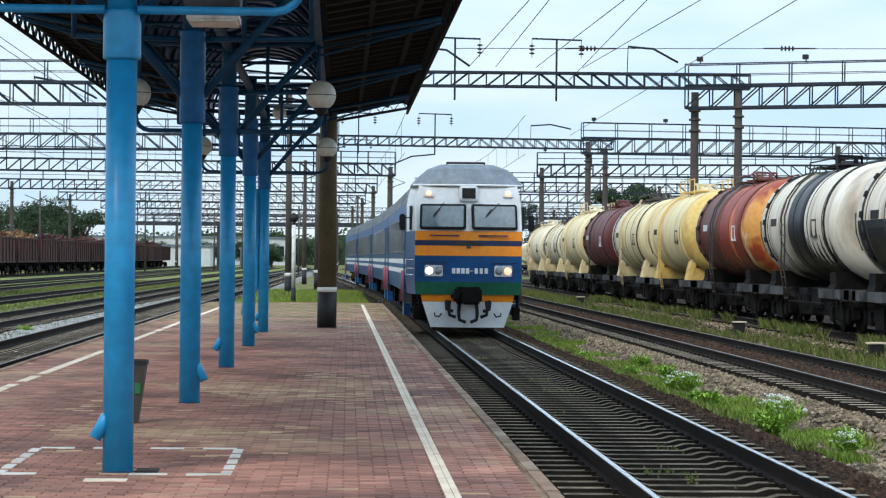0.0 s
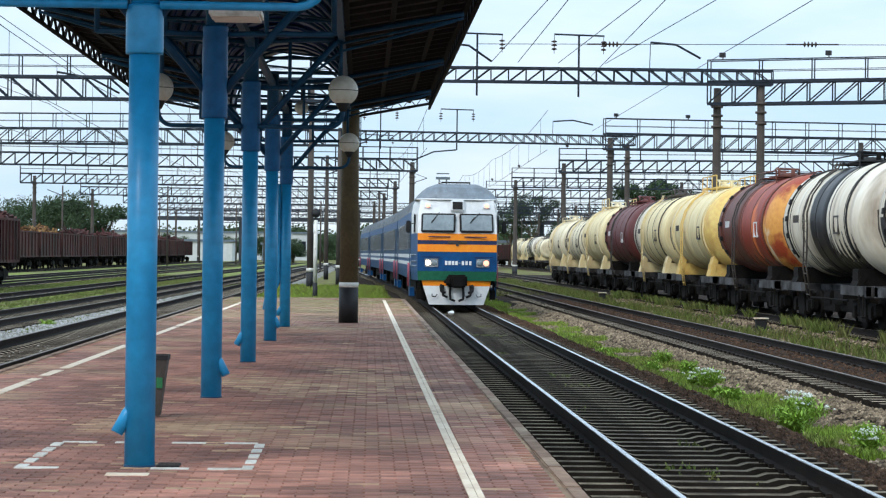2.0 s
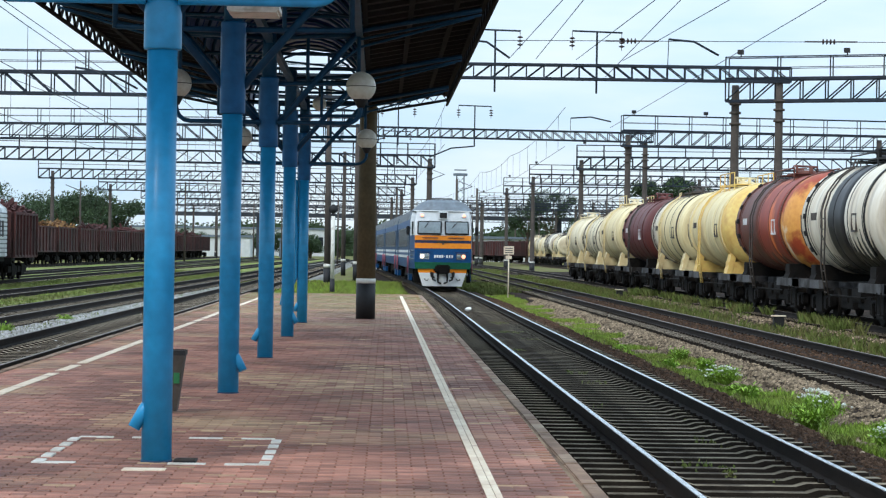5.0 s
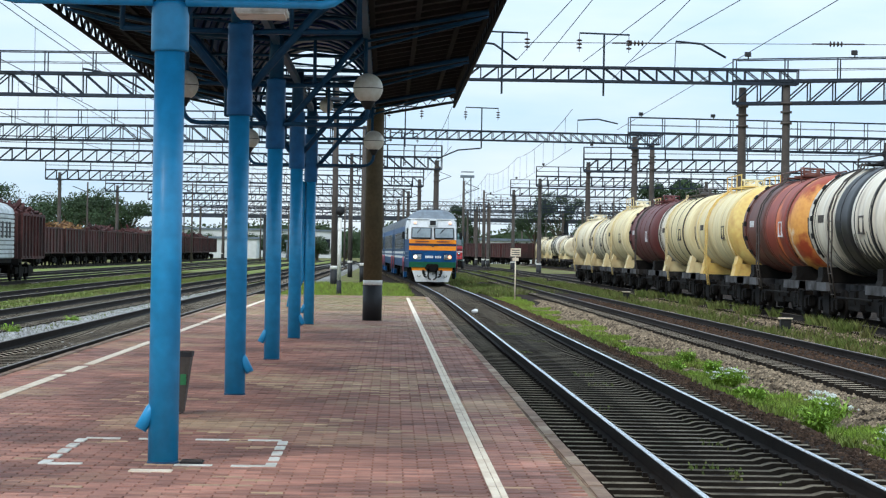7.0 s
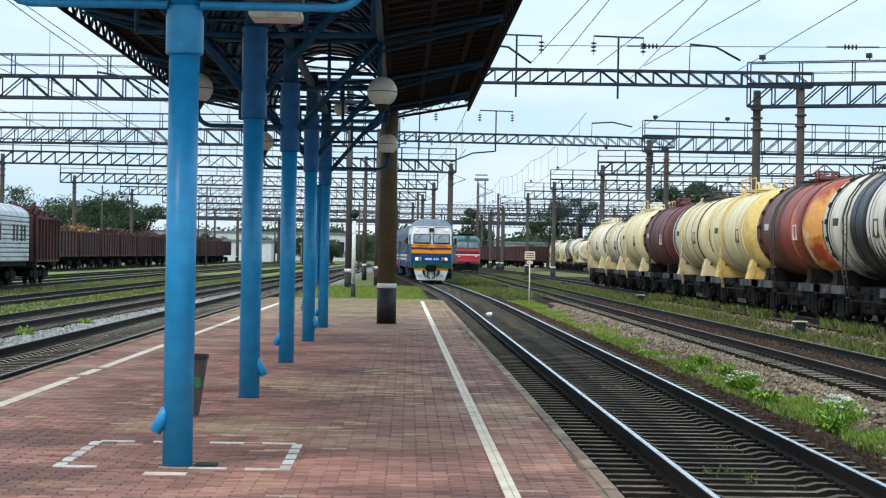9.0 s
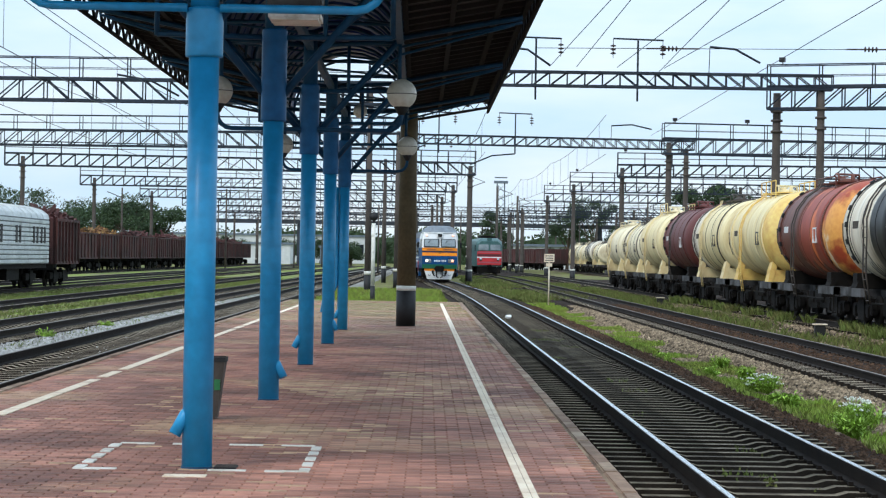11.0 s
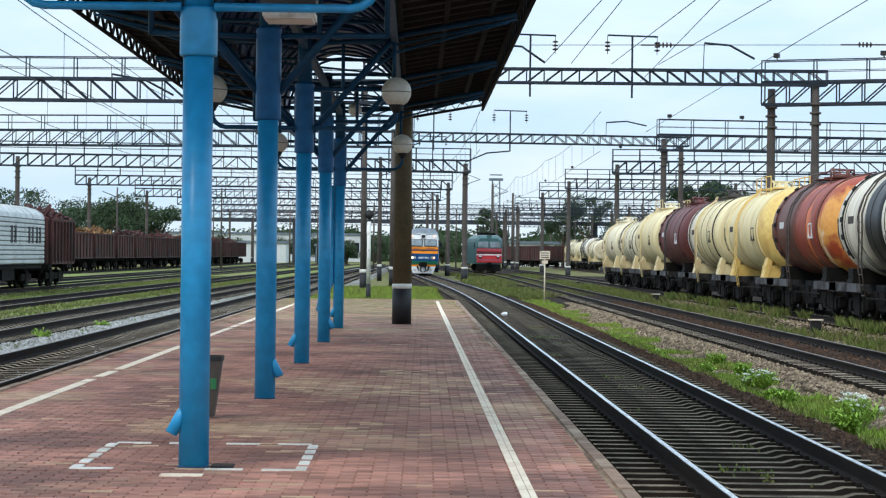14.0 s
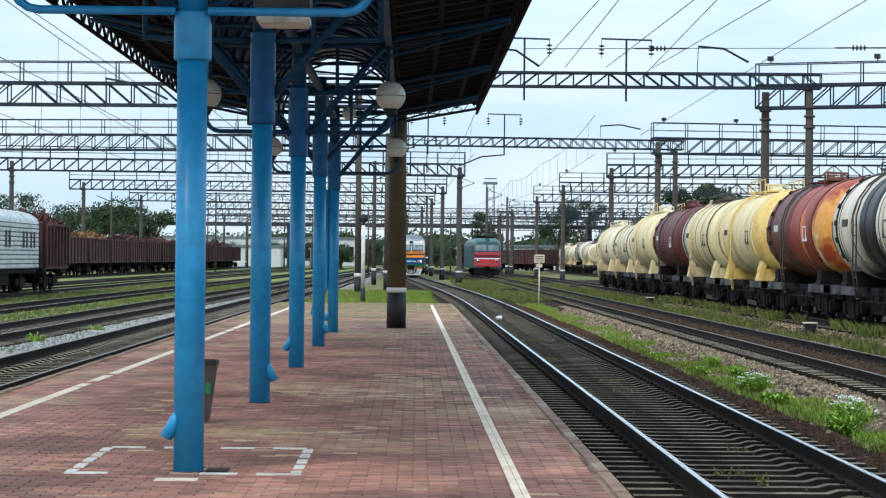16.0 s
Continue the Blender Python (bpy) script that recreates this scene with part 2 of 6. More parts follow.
TANK_ORANGE = material("tank_orange", srgb(214, 150, 74), srgb(156, 66, 40), 0.8, 0.5, 0, 0.06, 12, mix=(0.47, 0.56), dirt=srgb(222, 204, 176), dirt_scale=1.1, dirt_mix=(0.6, 0.66))
TANK_BROWN = material("tank_brown", srgb(104, 57, 44), srgb(82, 44, 36), 0.8, 0.5, 0, 0.06, 12, dirt=srgb(150, 92, 70), dirt_scale=1.4, dirt_mix=(0.6, 0.8), stretch=(0.35, 1.5, 0.3))
TANK_RED = material("tank_red", srgb(150, 58, 38), srgb(118, 46, 34), 0.8, 0.5, 0, 0.06, 12, dirt=srgb(204, 104, 50), dirt_scale=0.8, dirt_mix=(0.55, 0.66), stretch=(1, 1, 0.5))
TANK_YELLOW = material("tank_yellow", srgb(226, 194, 116), srgb(214, 174, 92), 0.7, 0.5, 0, 0.05, 10, dirt=srgb(186, 134, 76), dirt_scale=1.0, dirt_mix=(0.6, 0.8))
WAGON_RED = material("wagon_maroon", srgb(80, 44, 41), srgb(58, 34, 32), 0.5, 0.8, 0, 0.15, 14, vary=0.3, dirt=srgb(58, 44, 41), dirt_scale=0.5)
REEFER_WHITE = material("reefer_white", srgb(206, 210, 210), srgb(182, 186, 186), 0.6, 0.55, 0, 0.05, 12, dirt=srgb(140, 138, 134), dirt_scale=0.9, dirt_mix=(0.58, 0.8))
REEFER_GROOVE_SHADE = material("reefer_groove", srgb(116, 120, 120), srgb(92, 95, 95), 0.8, 0.7, 0, 0.05, 12)
SCRAP = material("scrap_load", srgb(140, 108, 62), srgb(96, 60, 48), 2, 0.8, 0.2, 0.4, 10, island=0.5)
LOCO_GREEN = material("loco_green", srgb(64, 100, 98), srgb(50, 82, 82), 0.8, 0.45, 0, 0.04, 12)
LOCO_RED = material("loco_red", srgb(196, 52, 56), srgb(170, 40, 44), 0.8, 0.45, 0, 0.04, 12)
LOCO_DARK = material("loco_dark_red", srgb(96, 36, 40), None, 0.8, 0.5, 0, 0.04, 12)
FAR_WALL = material("far_wall_white", srgb(206, 208, 206), srgb(180, 184, 184), 0.1, 0.8, 0, 0, 4)
FAR_GREY = material("far_grey", srgb(112, 124, 134), srgb(92, 102, 112), 0.1, 0.8, 0, 0, 4)
BRIDGE = material("bridge_steel", srgb(58, 64, 72), srgb(46, 50, 56), 0.2, 0.7, 0.2, 0, 4)
BIN = material("bin_grey", srgb(76, 68, 62), srgb(60, 54, 50), 3, 0.6, 0, 0.1, 30)
GREEN_STICKER = material("green_sticker", srgb(40, 120, 70), None, 3, 0.5, 0, 0, 10)
DARK_GLASS = material("dark_window", srgb(34, 40, 46), srgb(26, 30, 34), 1, 0.25, 0, 0, 10, spec=0.35)

# ---- building blocks ----


def part(name, bm, mat, parent=None, label=""):
    me = bpy.data.meshes.new(name)
    bm.to_mesh(me)
    bm.free()
    for m in (mat if isinstance(mat, (list, tuple)) else (mat,)):
        me.materials.append(m)
    ob = new(name, me)
    ob.parent = parent
    if label:
        ob["label"] = label
    return ob


def thing(name, label, category, m=None, group="", kind=""):
    ob = new(name)
    ob.empty_display_size = 0.2
    if m is not None:
        ob.matrix_basis = m
    return tagged(ob, label, category, group, kind)


def box(bm, x0, x1, y0, y1, z0, z1, mat=0, bevel=0.0):
    r = bmesh.ops.create_cube(bm, size=1.0, matrix=Matrix.LocRotScale(((x0 + x1) / 2, (y0 + y1) / 2, (z0 + z1) / 2), None, (abs(x1 - x0), abs(y1 - y0), abs(z1 - z0))))
    fs = {f for v in r["verts"] for f in v.link_faces}
    for f in fs:
        f.material_index = mat
    if bevel:
        bmesh.ops.bevel(bm, geom=list({e for f in fs for e in f.edges}), offset=bevel, segments=2, affect="EDGES")


def boxes(*specs, bevel=0.0):
    bm = bmesh.new()
    for s in specs:
        box(bm, *s, bevel=bevel)
    return bm


def rod(bm, a, b, r0, r1=None, seg=10, mat=0, caps=True):
    a, b = Vector(a), Vector(b)
    d = b - a
    if d.length < 1e-6:
        return
    q = d.to_track_quat("Z", "Y")
    r = bmesh.ops.create_cone(bm, cap_ends=caps, segments=seg, radius1=r0, radius2=r0 if r1 is None else r1, depth=d.length,
                              matrix=Matrix.LocRotScale((a + b) / 2, q, None))
    for f in {f for v in r["verts"] for f in v.link_faces}:
        f.material_index = mat
        f.smooth = len(f.verts) == 4 and seg > 6


def tube(bm, pts, r, seg=8, mat=0):
    """One continuous tube through the points."""
    pts = [Vector(p) for p in pts]
    rings = []
    side = None
    for i, p in enumerate(pts):
        d = (pts[min(len(pts) - 1, i + 1)] - pts[max(0, i - 1)]).normalized()
        u = d.orthogonal().normalized() if side is None else (side - d * side.dot(d)).normalized()
        side = u
        v = d.cross(u)
        rings.append([bm.verts.new(p + (u * math.cos(2 * math.pi * k / seg) + v * math.sin(2 * math.pi * k / seg)) * r) for k in range(seg)])
    for a, b in zip(rings, rings[1:]):
        for k in range(seg):
            f = bm.faces.new((a[k], a[(k + 1) % seg], b[(k + 1) % seg], b[k]))
            f.material_index, f.smooth = mat, seg > 5
    bm.faces.new(rings[0][::-1]).material_index = mat
    bm.faces.new(rings[-1]).material_index = mat


def rods(*specs, seg=10):
    bm = bmesh.new()
    for s in specs:
        rod(bm, *s, seg=seg)
    return bm


def lathe(bm, profile, axis_o=(0, 0, 0), seg=24, m=None, mat=0):
    """Turns a profile of (radius, height) round z, then moves it by m."""
    m = m or Matrix.Translation(axis_o)
    rings = []
    for r, z in profile:
        rings.append([bm.verts.new(m @ Vector((r * math.cos(2 * math.pi * i / seg), r * math.sin(2 * math.pi * i / seg), z))) for i in range(seg)])
    for p, q in zip(rings, rings[1:]):
        for i in range(seg):
            f = bm.faces.new((p[i], p[(i + 1) % seg], q[(i + 1) % seg], q[i]))
            f.smooth, f.material_index = True, mat
    for ring, flip in ((rings[0], True), (rings[-1], False)):
        f = bm.faces.new(ring[::-1] if flip else ring)
        f.material_index = mat


def turned(profile, **k):
    bm = bmesh.new()
    lathe(bm, profile, **k)
    return bm


def sweep(bm, section, path, mat=0, closed=True):
    """Draws a section of (side, up) points along a path of (x, y, z)."""
    rings = []
    for i, p in enumerate(path):
        a, b = Vector(path[max(0, i - 1)]), Vector(path[min(len(path) - 1, i + 1)])
        d = (b - a).normalized()
        s = Vector((d.y, -d.x, 0)).normalized()
        rings.append([bm.verts.new(Vector(p) + s * u + Vector((0, 0, v))) for u, v in section])
    n = len(section)
    for p, q in zip(rings, rings[1:]):
        for i in range(n if closed else n - 1):
            f = bm.faces.new((p[i], p[(i + 1) % n], q[(i + 1) % n], q[i]))
            f.material_index = mat
    if closed:
        bm.faces.new(rings[0][::-1]).material_index = mat
        bm.faces.new(rings[-1]).material_index = mat


def loft(bm, rings, mat=0, caps=True, smooth=False):
    vs = [[bm.verts.new(p) for p in r] for r in rings]
    n = len(vs[0])
    for p, q in zip(vs, vs[1:]):
        for i in range(n):
            f = bm.faces.new((p[i], p[(i + 1) % n], q[(i + 1) % n], q[i]))
            f.material_index, f.smooth = mat, smooth
    if caps:
        bm.faces.new(vs[0][::-1]).material_index = mat
        bm.faces.new(vs[-1]).material_index = mat


# ---- ground and tracks ----
def bend_main(y):
    return 3.33 - max(0.0, y - 75.0) ** 2 / 4600.0 if y < 140 else 2.4115 - (y - 140) * 0.0262


def bend_second(y):
    return 8.72 - max(0.0, y - 205.0) ** 2 / 1700.0 if y < 233 else 8.259 - (y - 233) * 0.033


def bend_tank(y):
    return 14.4 - max(0.0, y - 160.0) ** 2 / 12000.0 if y < 260 else 13.567 - (y - 260) * 0.0167


def straight(x, slope=0.0):
    return lambda y: x + slope * y


TRACKS = [
    ("main", bend_main, -40, 330), ("second", bend_second, -40, 420), ("tank", bend_tank, -40, 420),
    ("left_near", straight(-6.75, 0.004), -40, 400), ("left_mid", straight(-11.0, 0.012), -40, 400),
    ("left_far", straight(-15.2, 0.010), -40, 400), ("left_wagons", straight(-20.5, 0.004), -40, 400), ("left_outer", straight(-24.5, 0.004), -40, 420), ("left_gondolas", straight(-32.0, 0.004), -40, 420), ("right_outer", straight(26.0), 180, 420),
]


def line(fn, y0, y1, z=0.0, off=0.0, step=6.0):
    n = max(2, int((y1 - y0) / step))
    return [(fn(y0 + (y1 - y0) * i / n) + off, y0 + (y1 - y0) * i / n, z) for i in range(n + 1)]


bm = bmesh.new()
ys = [-60, 0, 20, 40, 60, 80, 100, 140, 180, 240, 320, 450, 700, 1200, 2500, 4500]
xs = [-3000, -900, -300, -120, -60, -36, -24, -12, -5, 0, 6, 12, 18, 26, 40, 80, 200, 600, 2500]
grid = [[bm.verts.new((x, y, -0.40)) for x in xs] for y in ys]
for a, b in zip(grid, grid[1:]):
    for i in range(len(xs) - 1):
        bm.faces.new((a[i], a[i + 1], b[i + 1], b[i]))
tagged(part("ground", bm, GRASS_GROUND), "patchy grass and gravel ground of the rail yard", "ground", kind="structure")

# added dark ground: it puts shade into the gaps under the tank cars
bm = bmesh.new()
sweep(bm, [(-8.0, -0.42), (-7.6, -0.34), (7.6, -0.34), (8.0, -0.42)], [(24.6, yy, 0) for yy in range(-40, 260, 20)])
tagged(part("yard_gravel", bm, BALLAST_DARK), "dark oily gravel beyond the tank wagons", "ground", kind="structure")
# grass strips between the tracks on the far side of the platform
for x0, x1, zz in ((-14.2, -12.4, -0.11), (-19.3, -16.4, -0.11), (-24.0, -21.8, -0.11), (-31.0, -26.2, -0.11)):
    bm = bmesh.new()
    sweep(bm, [((x0 - x1) / 2, -0.42), ((x0 - x1) / 2 * 0.86, zz), (-(x0 - x1) / 2 * 0.86, zz), (-(x0 - x1) / 2, -0.42)], [((x0 + x1) / 2 + 0.010 * yy, yy, 0) for yy in range(-40, 400, 20)])
    tagged(part("grass_strip", bm, STRIP), "green grass strip between tracks", "grass", kind="structure")

RAIL = [(-0.075, -0.17), (0.075, -0.17), (0.075, -0.155), (0.012, -0.135), (0.012, -0.045), (0.036, -0.035), (0.036, -0.003), (-0.036, -0.003), (-0.036, -0.035), (-0.012, -0.045), (-0.012, -0.135), (-0.075, -0.155)]
HEAD = [(-0.028, -0.003), (0.028, -0.003), (0.024, 0.001), (-0.024, 0.001)]


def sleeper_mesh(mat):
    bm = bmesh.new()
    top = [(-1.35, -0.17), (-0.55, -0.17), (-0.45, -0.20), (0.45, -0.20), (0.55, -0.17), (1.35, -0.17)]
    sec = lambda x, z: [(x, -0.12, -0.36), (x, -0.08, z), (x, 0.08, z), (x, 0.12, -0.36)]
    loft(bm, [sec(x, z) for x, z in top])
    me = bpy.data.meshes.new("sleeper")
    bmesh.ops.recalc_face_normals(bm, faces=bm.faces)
    # upward faces keep the pale top, all others take the painted shade
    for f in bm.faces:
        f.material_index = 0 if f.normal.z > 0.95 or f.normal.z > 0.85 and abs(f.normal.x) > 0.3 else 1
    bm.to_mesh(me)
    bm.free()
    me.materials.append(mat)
    me.materials.append(SLEEPER_SIDE_SHADE)
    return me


def heading(fn, y):
    return -math.atan((fn(y + 0.5) - fn(y - 0.5)))


SLEEPER_ROWS = []


def build_track(name, fn, y0, y1):
    oily = name in ("main",)
    track = thing("track_bed", "ballasted railway track with concrete sleepers and steel rails", "railway track", kind="structure")
    w = 1.95 if name == "main" else 1.9 if name in ("second", "tank", "left_near") else 1.35 if name == "left_mid" else 0.95
    bm = bmesh.new()
    sweep(bm, [(-w - 0.35, -0.42), (-w, -0.25), (-1.2, -0.232 if oily else -0.265), (1.2, -0.232 if oily else -0.265), (w, -0.25), (w + 0.35, -0.42)], line(fn, y0, y1))
    if name == "second":
        # soil fills the space between the rails up to the sleeper tops
        sweep(bm, [(-0.70, -0.24), (-0.66, -0.162), (0.66, -0.162), (0.70, -0.24)], line(fn, y0, y1))
    # the tank bed uses dark ballast too, for shade under its cars
    part("ballast_bed", bm, BALLAST_DARK if oily or name in ("second", "tank") else BALLAST_PALE if name in ("left_near", "left_mid") else BALLAST, track)
    for off in (-0.795, 0.795):
        bm = bmesh.new()
        sweep(bm, RAIL, line(fn, y0, y1, 0, off), 0)
        sweep(bm, HEAD, line(fn, y0, y1, 0, off), 1)
        part("rail", bm, (RAIL_SIDE, RAIL_TOP if name == "main" else RAIL_USED), track)
    SLEEPER_ROWS.append((name, fn, y0, y1, track))


RAIL_USED = material("rail_dull", srgb(120, 108, 98), srgb(84, 74, 66), 3, 0.5, 0.6, 0.05, 20)
for spec in TRACKS:
    build_track(*spec)

# ---- platform ----
PZ, PX0, PX1, PY0, PY1 = 0.15, -5.0, 1.62, -20.0, 82.8


def left_edge(y):
    return -5.10 + 0.004 * (y - 27)


platform = thing("platform", "low station platform paved with red-brown bricks and pale kerbs", "platform", kind="structure")
bm = bmesh.new()
loft(bm, [[(left_edge(y), y, -0.45), (PX1, y, -0.45), (PX1, y, PZ - 0.012), (left_edge(y), y, PZ - 0.012)] for y in (PY0, 40, PY1)])
part("platform_base", bm, JOINT, platform, "sandy mortar base")
for side in (0, 1):
    n = int((PY1 - PY0) / 1.5)
    for i in range(n):
        y = PY0 + i * 1.5
        x = PX1 - 0.085 if side else left_edge(y) - 0.06
        bm = bmesh.new()
        box(bm, x, x + 0.13, y + 0.006, y + 1.494, -0.40, PZ + 0.004 + 0.004 * math.sin(i * 2.1), bevel=0.012)
        part("kerb_stone", bm, KERB, platform)

# ---- canopy and its posts ----
POST_X, POST_YS = -1.76, (17.3, 25.5, 33.75, 41.9, 49.8)


def build_post(y, arms, pipe_side):
    post = thing("canopy_post", "blue painted round steel canopy post on the brick platform", "post", pose(POST_X, y, PZ), group="canopy posts")
    part("column", turned([(0.122, 0), (0.122, 3.36), (0.118, 3.36)], seg=28), BLUE, post)
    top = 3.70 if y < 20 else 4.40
    # sleeves past the first post are a darker blue
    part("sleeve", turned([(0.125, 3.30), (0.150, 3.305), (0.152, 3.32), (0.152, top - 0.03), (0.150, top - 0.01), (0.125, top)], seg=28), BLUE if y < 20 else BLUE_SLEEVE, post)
    # under the roof the upper column carries its shade in the colour
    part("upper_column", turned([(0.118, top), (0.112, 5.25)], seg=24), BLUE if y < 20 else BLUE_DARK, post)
    part("base_collar", turned([(0.128, -0.01), (0.128, 0.012), (0.123, 0.016)], seg=20), BLUE_DARK, post)
    # drain spout near the foot
    s = pipe_side
    bm = bmesh.new()
    tube(bm, [(s * 0.05, -0.01, 0.48), (s * 0.10, -0.03, 0.42), (s * 0.178, -0.06, 0.27)], 0.05, 12)
    part("drain_spout", bm, BLUE, post)
    for d in (-1, 1):
        bm = bmesh.new()
        tube(bm, [(d * 0.11, 0, 3.62), (d * 0.7, 0, 4.32), (d * 1.42, 0, 5.16)], 0.05, 8)
        tube(bm, [(d * 1.42, 0, 5.16), (d * 3.32, 0, 5.52)], 0.045, 6)
        tube(bm, [(d * 0.11, 0, 4.30), (d * 1.40, 0, 4.32)], 0.035, 6)
        tube(bm, [(d * 1.40, 0, 4.30), (d * 1.40, 0, 5.2)], 0.035, 6)
        tube(bm, [(d * 0.60, 0, 4.28), (d * 0.60, 0, 5.05)], 0.03, 6)
        tube(bm, [(d * 0.11, 0, 5.02), (d * 1.42, 0, 5.10)], 0.04, 6)
        tube(bm, [(d * 1.42, 0, 5.02), (d * 3.32, 0, 5.44)], 0.022, 6)
        tube(bm, [(d * 0.7, 0, 4.34), (d * 1.42, 0, 4.9), (d * 3.2, 0, 5.40)], 0.022, 6)
        # brackets have the roof's shade painted in
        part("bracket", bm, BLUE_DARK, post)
        if y < 20:
            bm = bmesh.new()
            loft(bm, [[(d * 0.10, yy, 3.78), (d * 0.36, yy, 3.84), (d * 0.46, yy, 4.0), (d * 0.10, yy, 4.0)] for yy in (-0.06, -0.04)])
            bmesh.ops.recalc_face_normals(bm, faces=bm.faces)
            part("gusset", bm, BLUE, post)
    if y > 45:
        bm = bmesh.new()
        tube(bm, [(-0.17, -0.05, 3.3), (-0.17, -0.05, 1.05), (-0.22, -0.08, 0.92), (-0.42, -0.12, 0.66), (-0.46, -0.12, 0.40)], 0.055, 10)
        part("downpipe", bm, BLUE, post)
    if arms:
        for d in (-1, 1):
            bm = bmesh.new()
            pts = [(d * 0.13, -0.10, 3.69), (d * 1.22, -0.10, 3.69)] + [(d * (1.22 + 0.22 * math.sin(a)), -0.10, 3.91 - 0.22 * math.cos(a)) for a in (0.4, 0.8, 1.2, 1.57)] + [(d * 1.44, -0.10, 4.00)]
            tube(bm, pts, 0.036, 10)
            # arms under the roof take the blue with shade painted in
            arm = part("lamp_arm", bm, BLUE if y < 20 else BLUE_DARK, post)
            if y > 20:
                part("lamp_cup", turned([(0.05, 3.94), (0.07, 3.98), (0.13, 4.08), (0.12, 4.10)], m=Matrix.Translation((d * 1.44, -0.10, 0)), seg=16), BLACK, arm)
                g = [(max(0.02, 0.235 * math.sin(a)), 4.27 - 0.235 * math.cos(a)) for a in [0.35 + i * (math.pi - 0.37) / 12 for i in range(13)]]
                part("globe", turned(g, m=Matrix.Translation((d * 1.44, -0.10, 0)), seg=28), OPAL, arm, "milky glass globe")
                part("globe_seam", turned([(0.236, 4.262), (0.240, 4.264), (0.240, 4.272), (0.236, 4.274)], m=Matrix.Translation((d * 1.44, -0.10, 0)), seg=28), BIN, arm)
    return post


for i, y in enumerate(POST_YS):
    build_post(y, i % 2 == 0, -1 if i % 2 == 0 else 1)

canopy = thing("platform_canopy", "butterfly platform canopy of dark sheet with a blue vaulted middle", "canopy", pose(POST_X, 0, 0), kind="structure")
CY0, CY1, CW = 14.0, 53.5, 3.40
for d in (-1, 1):
    bm = bmesh.new()
    n = 44
    for i in range(n):
        y0 = CY0 + (CY1 - CY0) * i / n
        y1 = CY0 + (CY1 - CY0) * (i + 1) / n - 0.03
        loft(bm, [[(d * 1.42, y0, 5.47), (d * CW, y0, 5.84), (d * CW, y0, 5.87), (d * 1.42, y0, 5.50)], [(d * 1.42, y1, 5.47), (d * CW, y1, 5.84), (d * CW, y1, 5.87), (d * 1.42, y1, 5.50)]])
        ya, yb = y1 - 0.02, y1 + 0.05
        loft(bm, [[(d * 1.44, yy, 5.40), (d * (CW - 0.04), yy, 5.76), (d * (CW - 0.04), yy, 5.86), (d * 1.44, yy, 5.48)] for yy in (ya, yb)])
    bmesh.ops.recalc_face_normals(bm, faces=bm.faces)
    part("roof_wing", bm, SHEET, canopy)
    bm = bmesh.new()
    for x, z in ((1.5, 5.44), (2.2, 5.57), (2.9, 5.70), (CW - 0.05, 5.78)):
        box(bm, d * x - 0.04, d * x + 0.04, CY0, CY1, z - 0.07, z)
    part("purlins", bm, PURLIN, canopy)
    bm = bmesh.new()
    tube(bm, [(d * CW, CY0, 5.50), (d * CW, CY1, 5.50)], 0.035, 6)
    n = 46
    step = (CY1 - CY0) / n
    for i in range(n):
        y = CY0 + step * i
        tube(bm, [(d * CW, y, 5.50), (d * CW, y + step / 2, 5.80), (d * CW, y + step, 5.50)], 0.028, 4)
    part("edge_truss", bm, PURLIN, canopy)
    bm = bmesh.new()
    box(bm, d * CW - 0.03, d * CW + 0.03, CY0, CY1, 5.79, 5.93)
    part("fascia", bm, SHEET, canopy)
for d in (-1, 1):
    bm = bmesh.new()
    tube(bm, [(d * 1.42, CY1 - 0.05, 5.25), (d * CW, CY1 - 0.05, 5.62)], 0.035, 6)
    for k in range(6):
        xa = 1.42 + (CW - 1.42) * k / 6
        xb = 1.42 + (CW - 1.42) * (k + 0.5) / 6
        xc = 1.42 + (CW - 1.42) * (k + 1) / 6
        h = lambda x, z: z + (x - 1.42) * 0.187
        tube(bm, [(d * xa, CY1 - 0.05, h(xa, 5.25)), (d * xb, CY1 - 0.05, h(xb, 5.46)), (d * xc, CY1 - 0.05, h(xc, 5.25))], 0.014, 4)
    part("end_truss", bm, BLACK, canopy)
bm = bmesh.new()
arc = [(1.45 * math.cos(a), 5.40 + 1.40 * math.sin(a)) for a in [math.pi * k / 14 for k in range(15)]]
n = 76
for i in range(n):
    y0, y1 = CY0 + (CY1 - CY0) * i / n, CY0 + (CY1 - CY0) * (i + 1) / n
    q = 0.05 * (i % 2)
    for (xa, za), (xb, zb) in zip(arc, arc[1:]):
        loft(bm, [[(xa, yy, za + q), (xb, yy, zb + q), (xb, yy, zb + q + 0.06), (xa, yy, za + q + 0.06)] for yy in (y0, y1)], caps=True)
bmesh.ops.recalc_face_normals(bm, faces=bm.faces)
part("vault_sheet", bm, SHEET_BLUE, canopy, "blue corrugated vault")
n = 22
for i in range(n):
    y = CY0 + (CY1 - CY0) * i / (n - 1) - 0.05 * (i == n - 1)
    bm = bmesh.new()
    tube(bm, [(x * 0.985, y, z - 0.05) for x, z in arc], 0.03, 6)
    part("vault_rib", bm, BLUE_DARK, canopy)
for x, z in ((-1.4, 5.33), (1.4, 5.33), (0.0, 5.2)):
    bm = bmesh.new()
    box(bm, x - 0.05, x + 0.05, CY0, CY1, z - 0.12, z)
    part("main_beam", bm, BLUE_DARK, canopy)
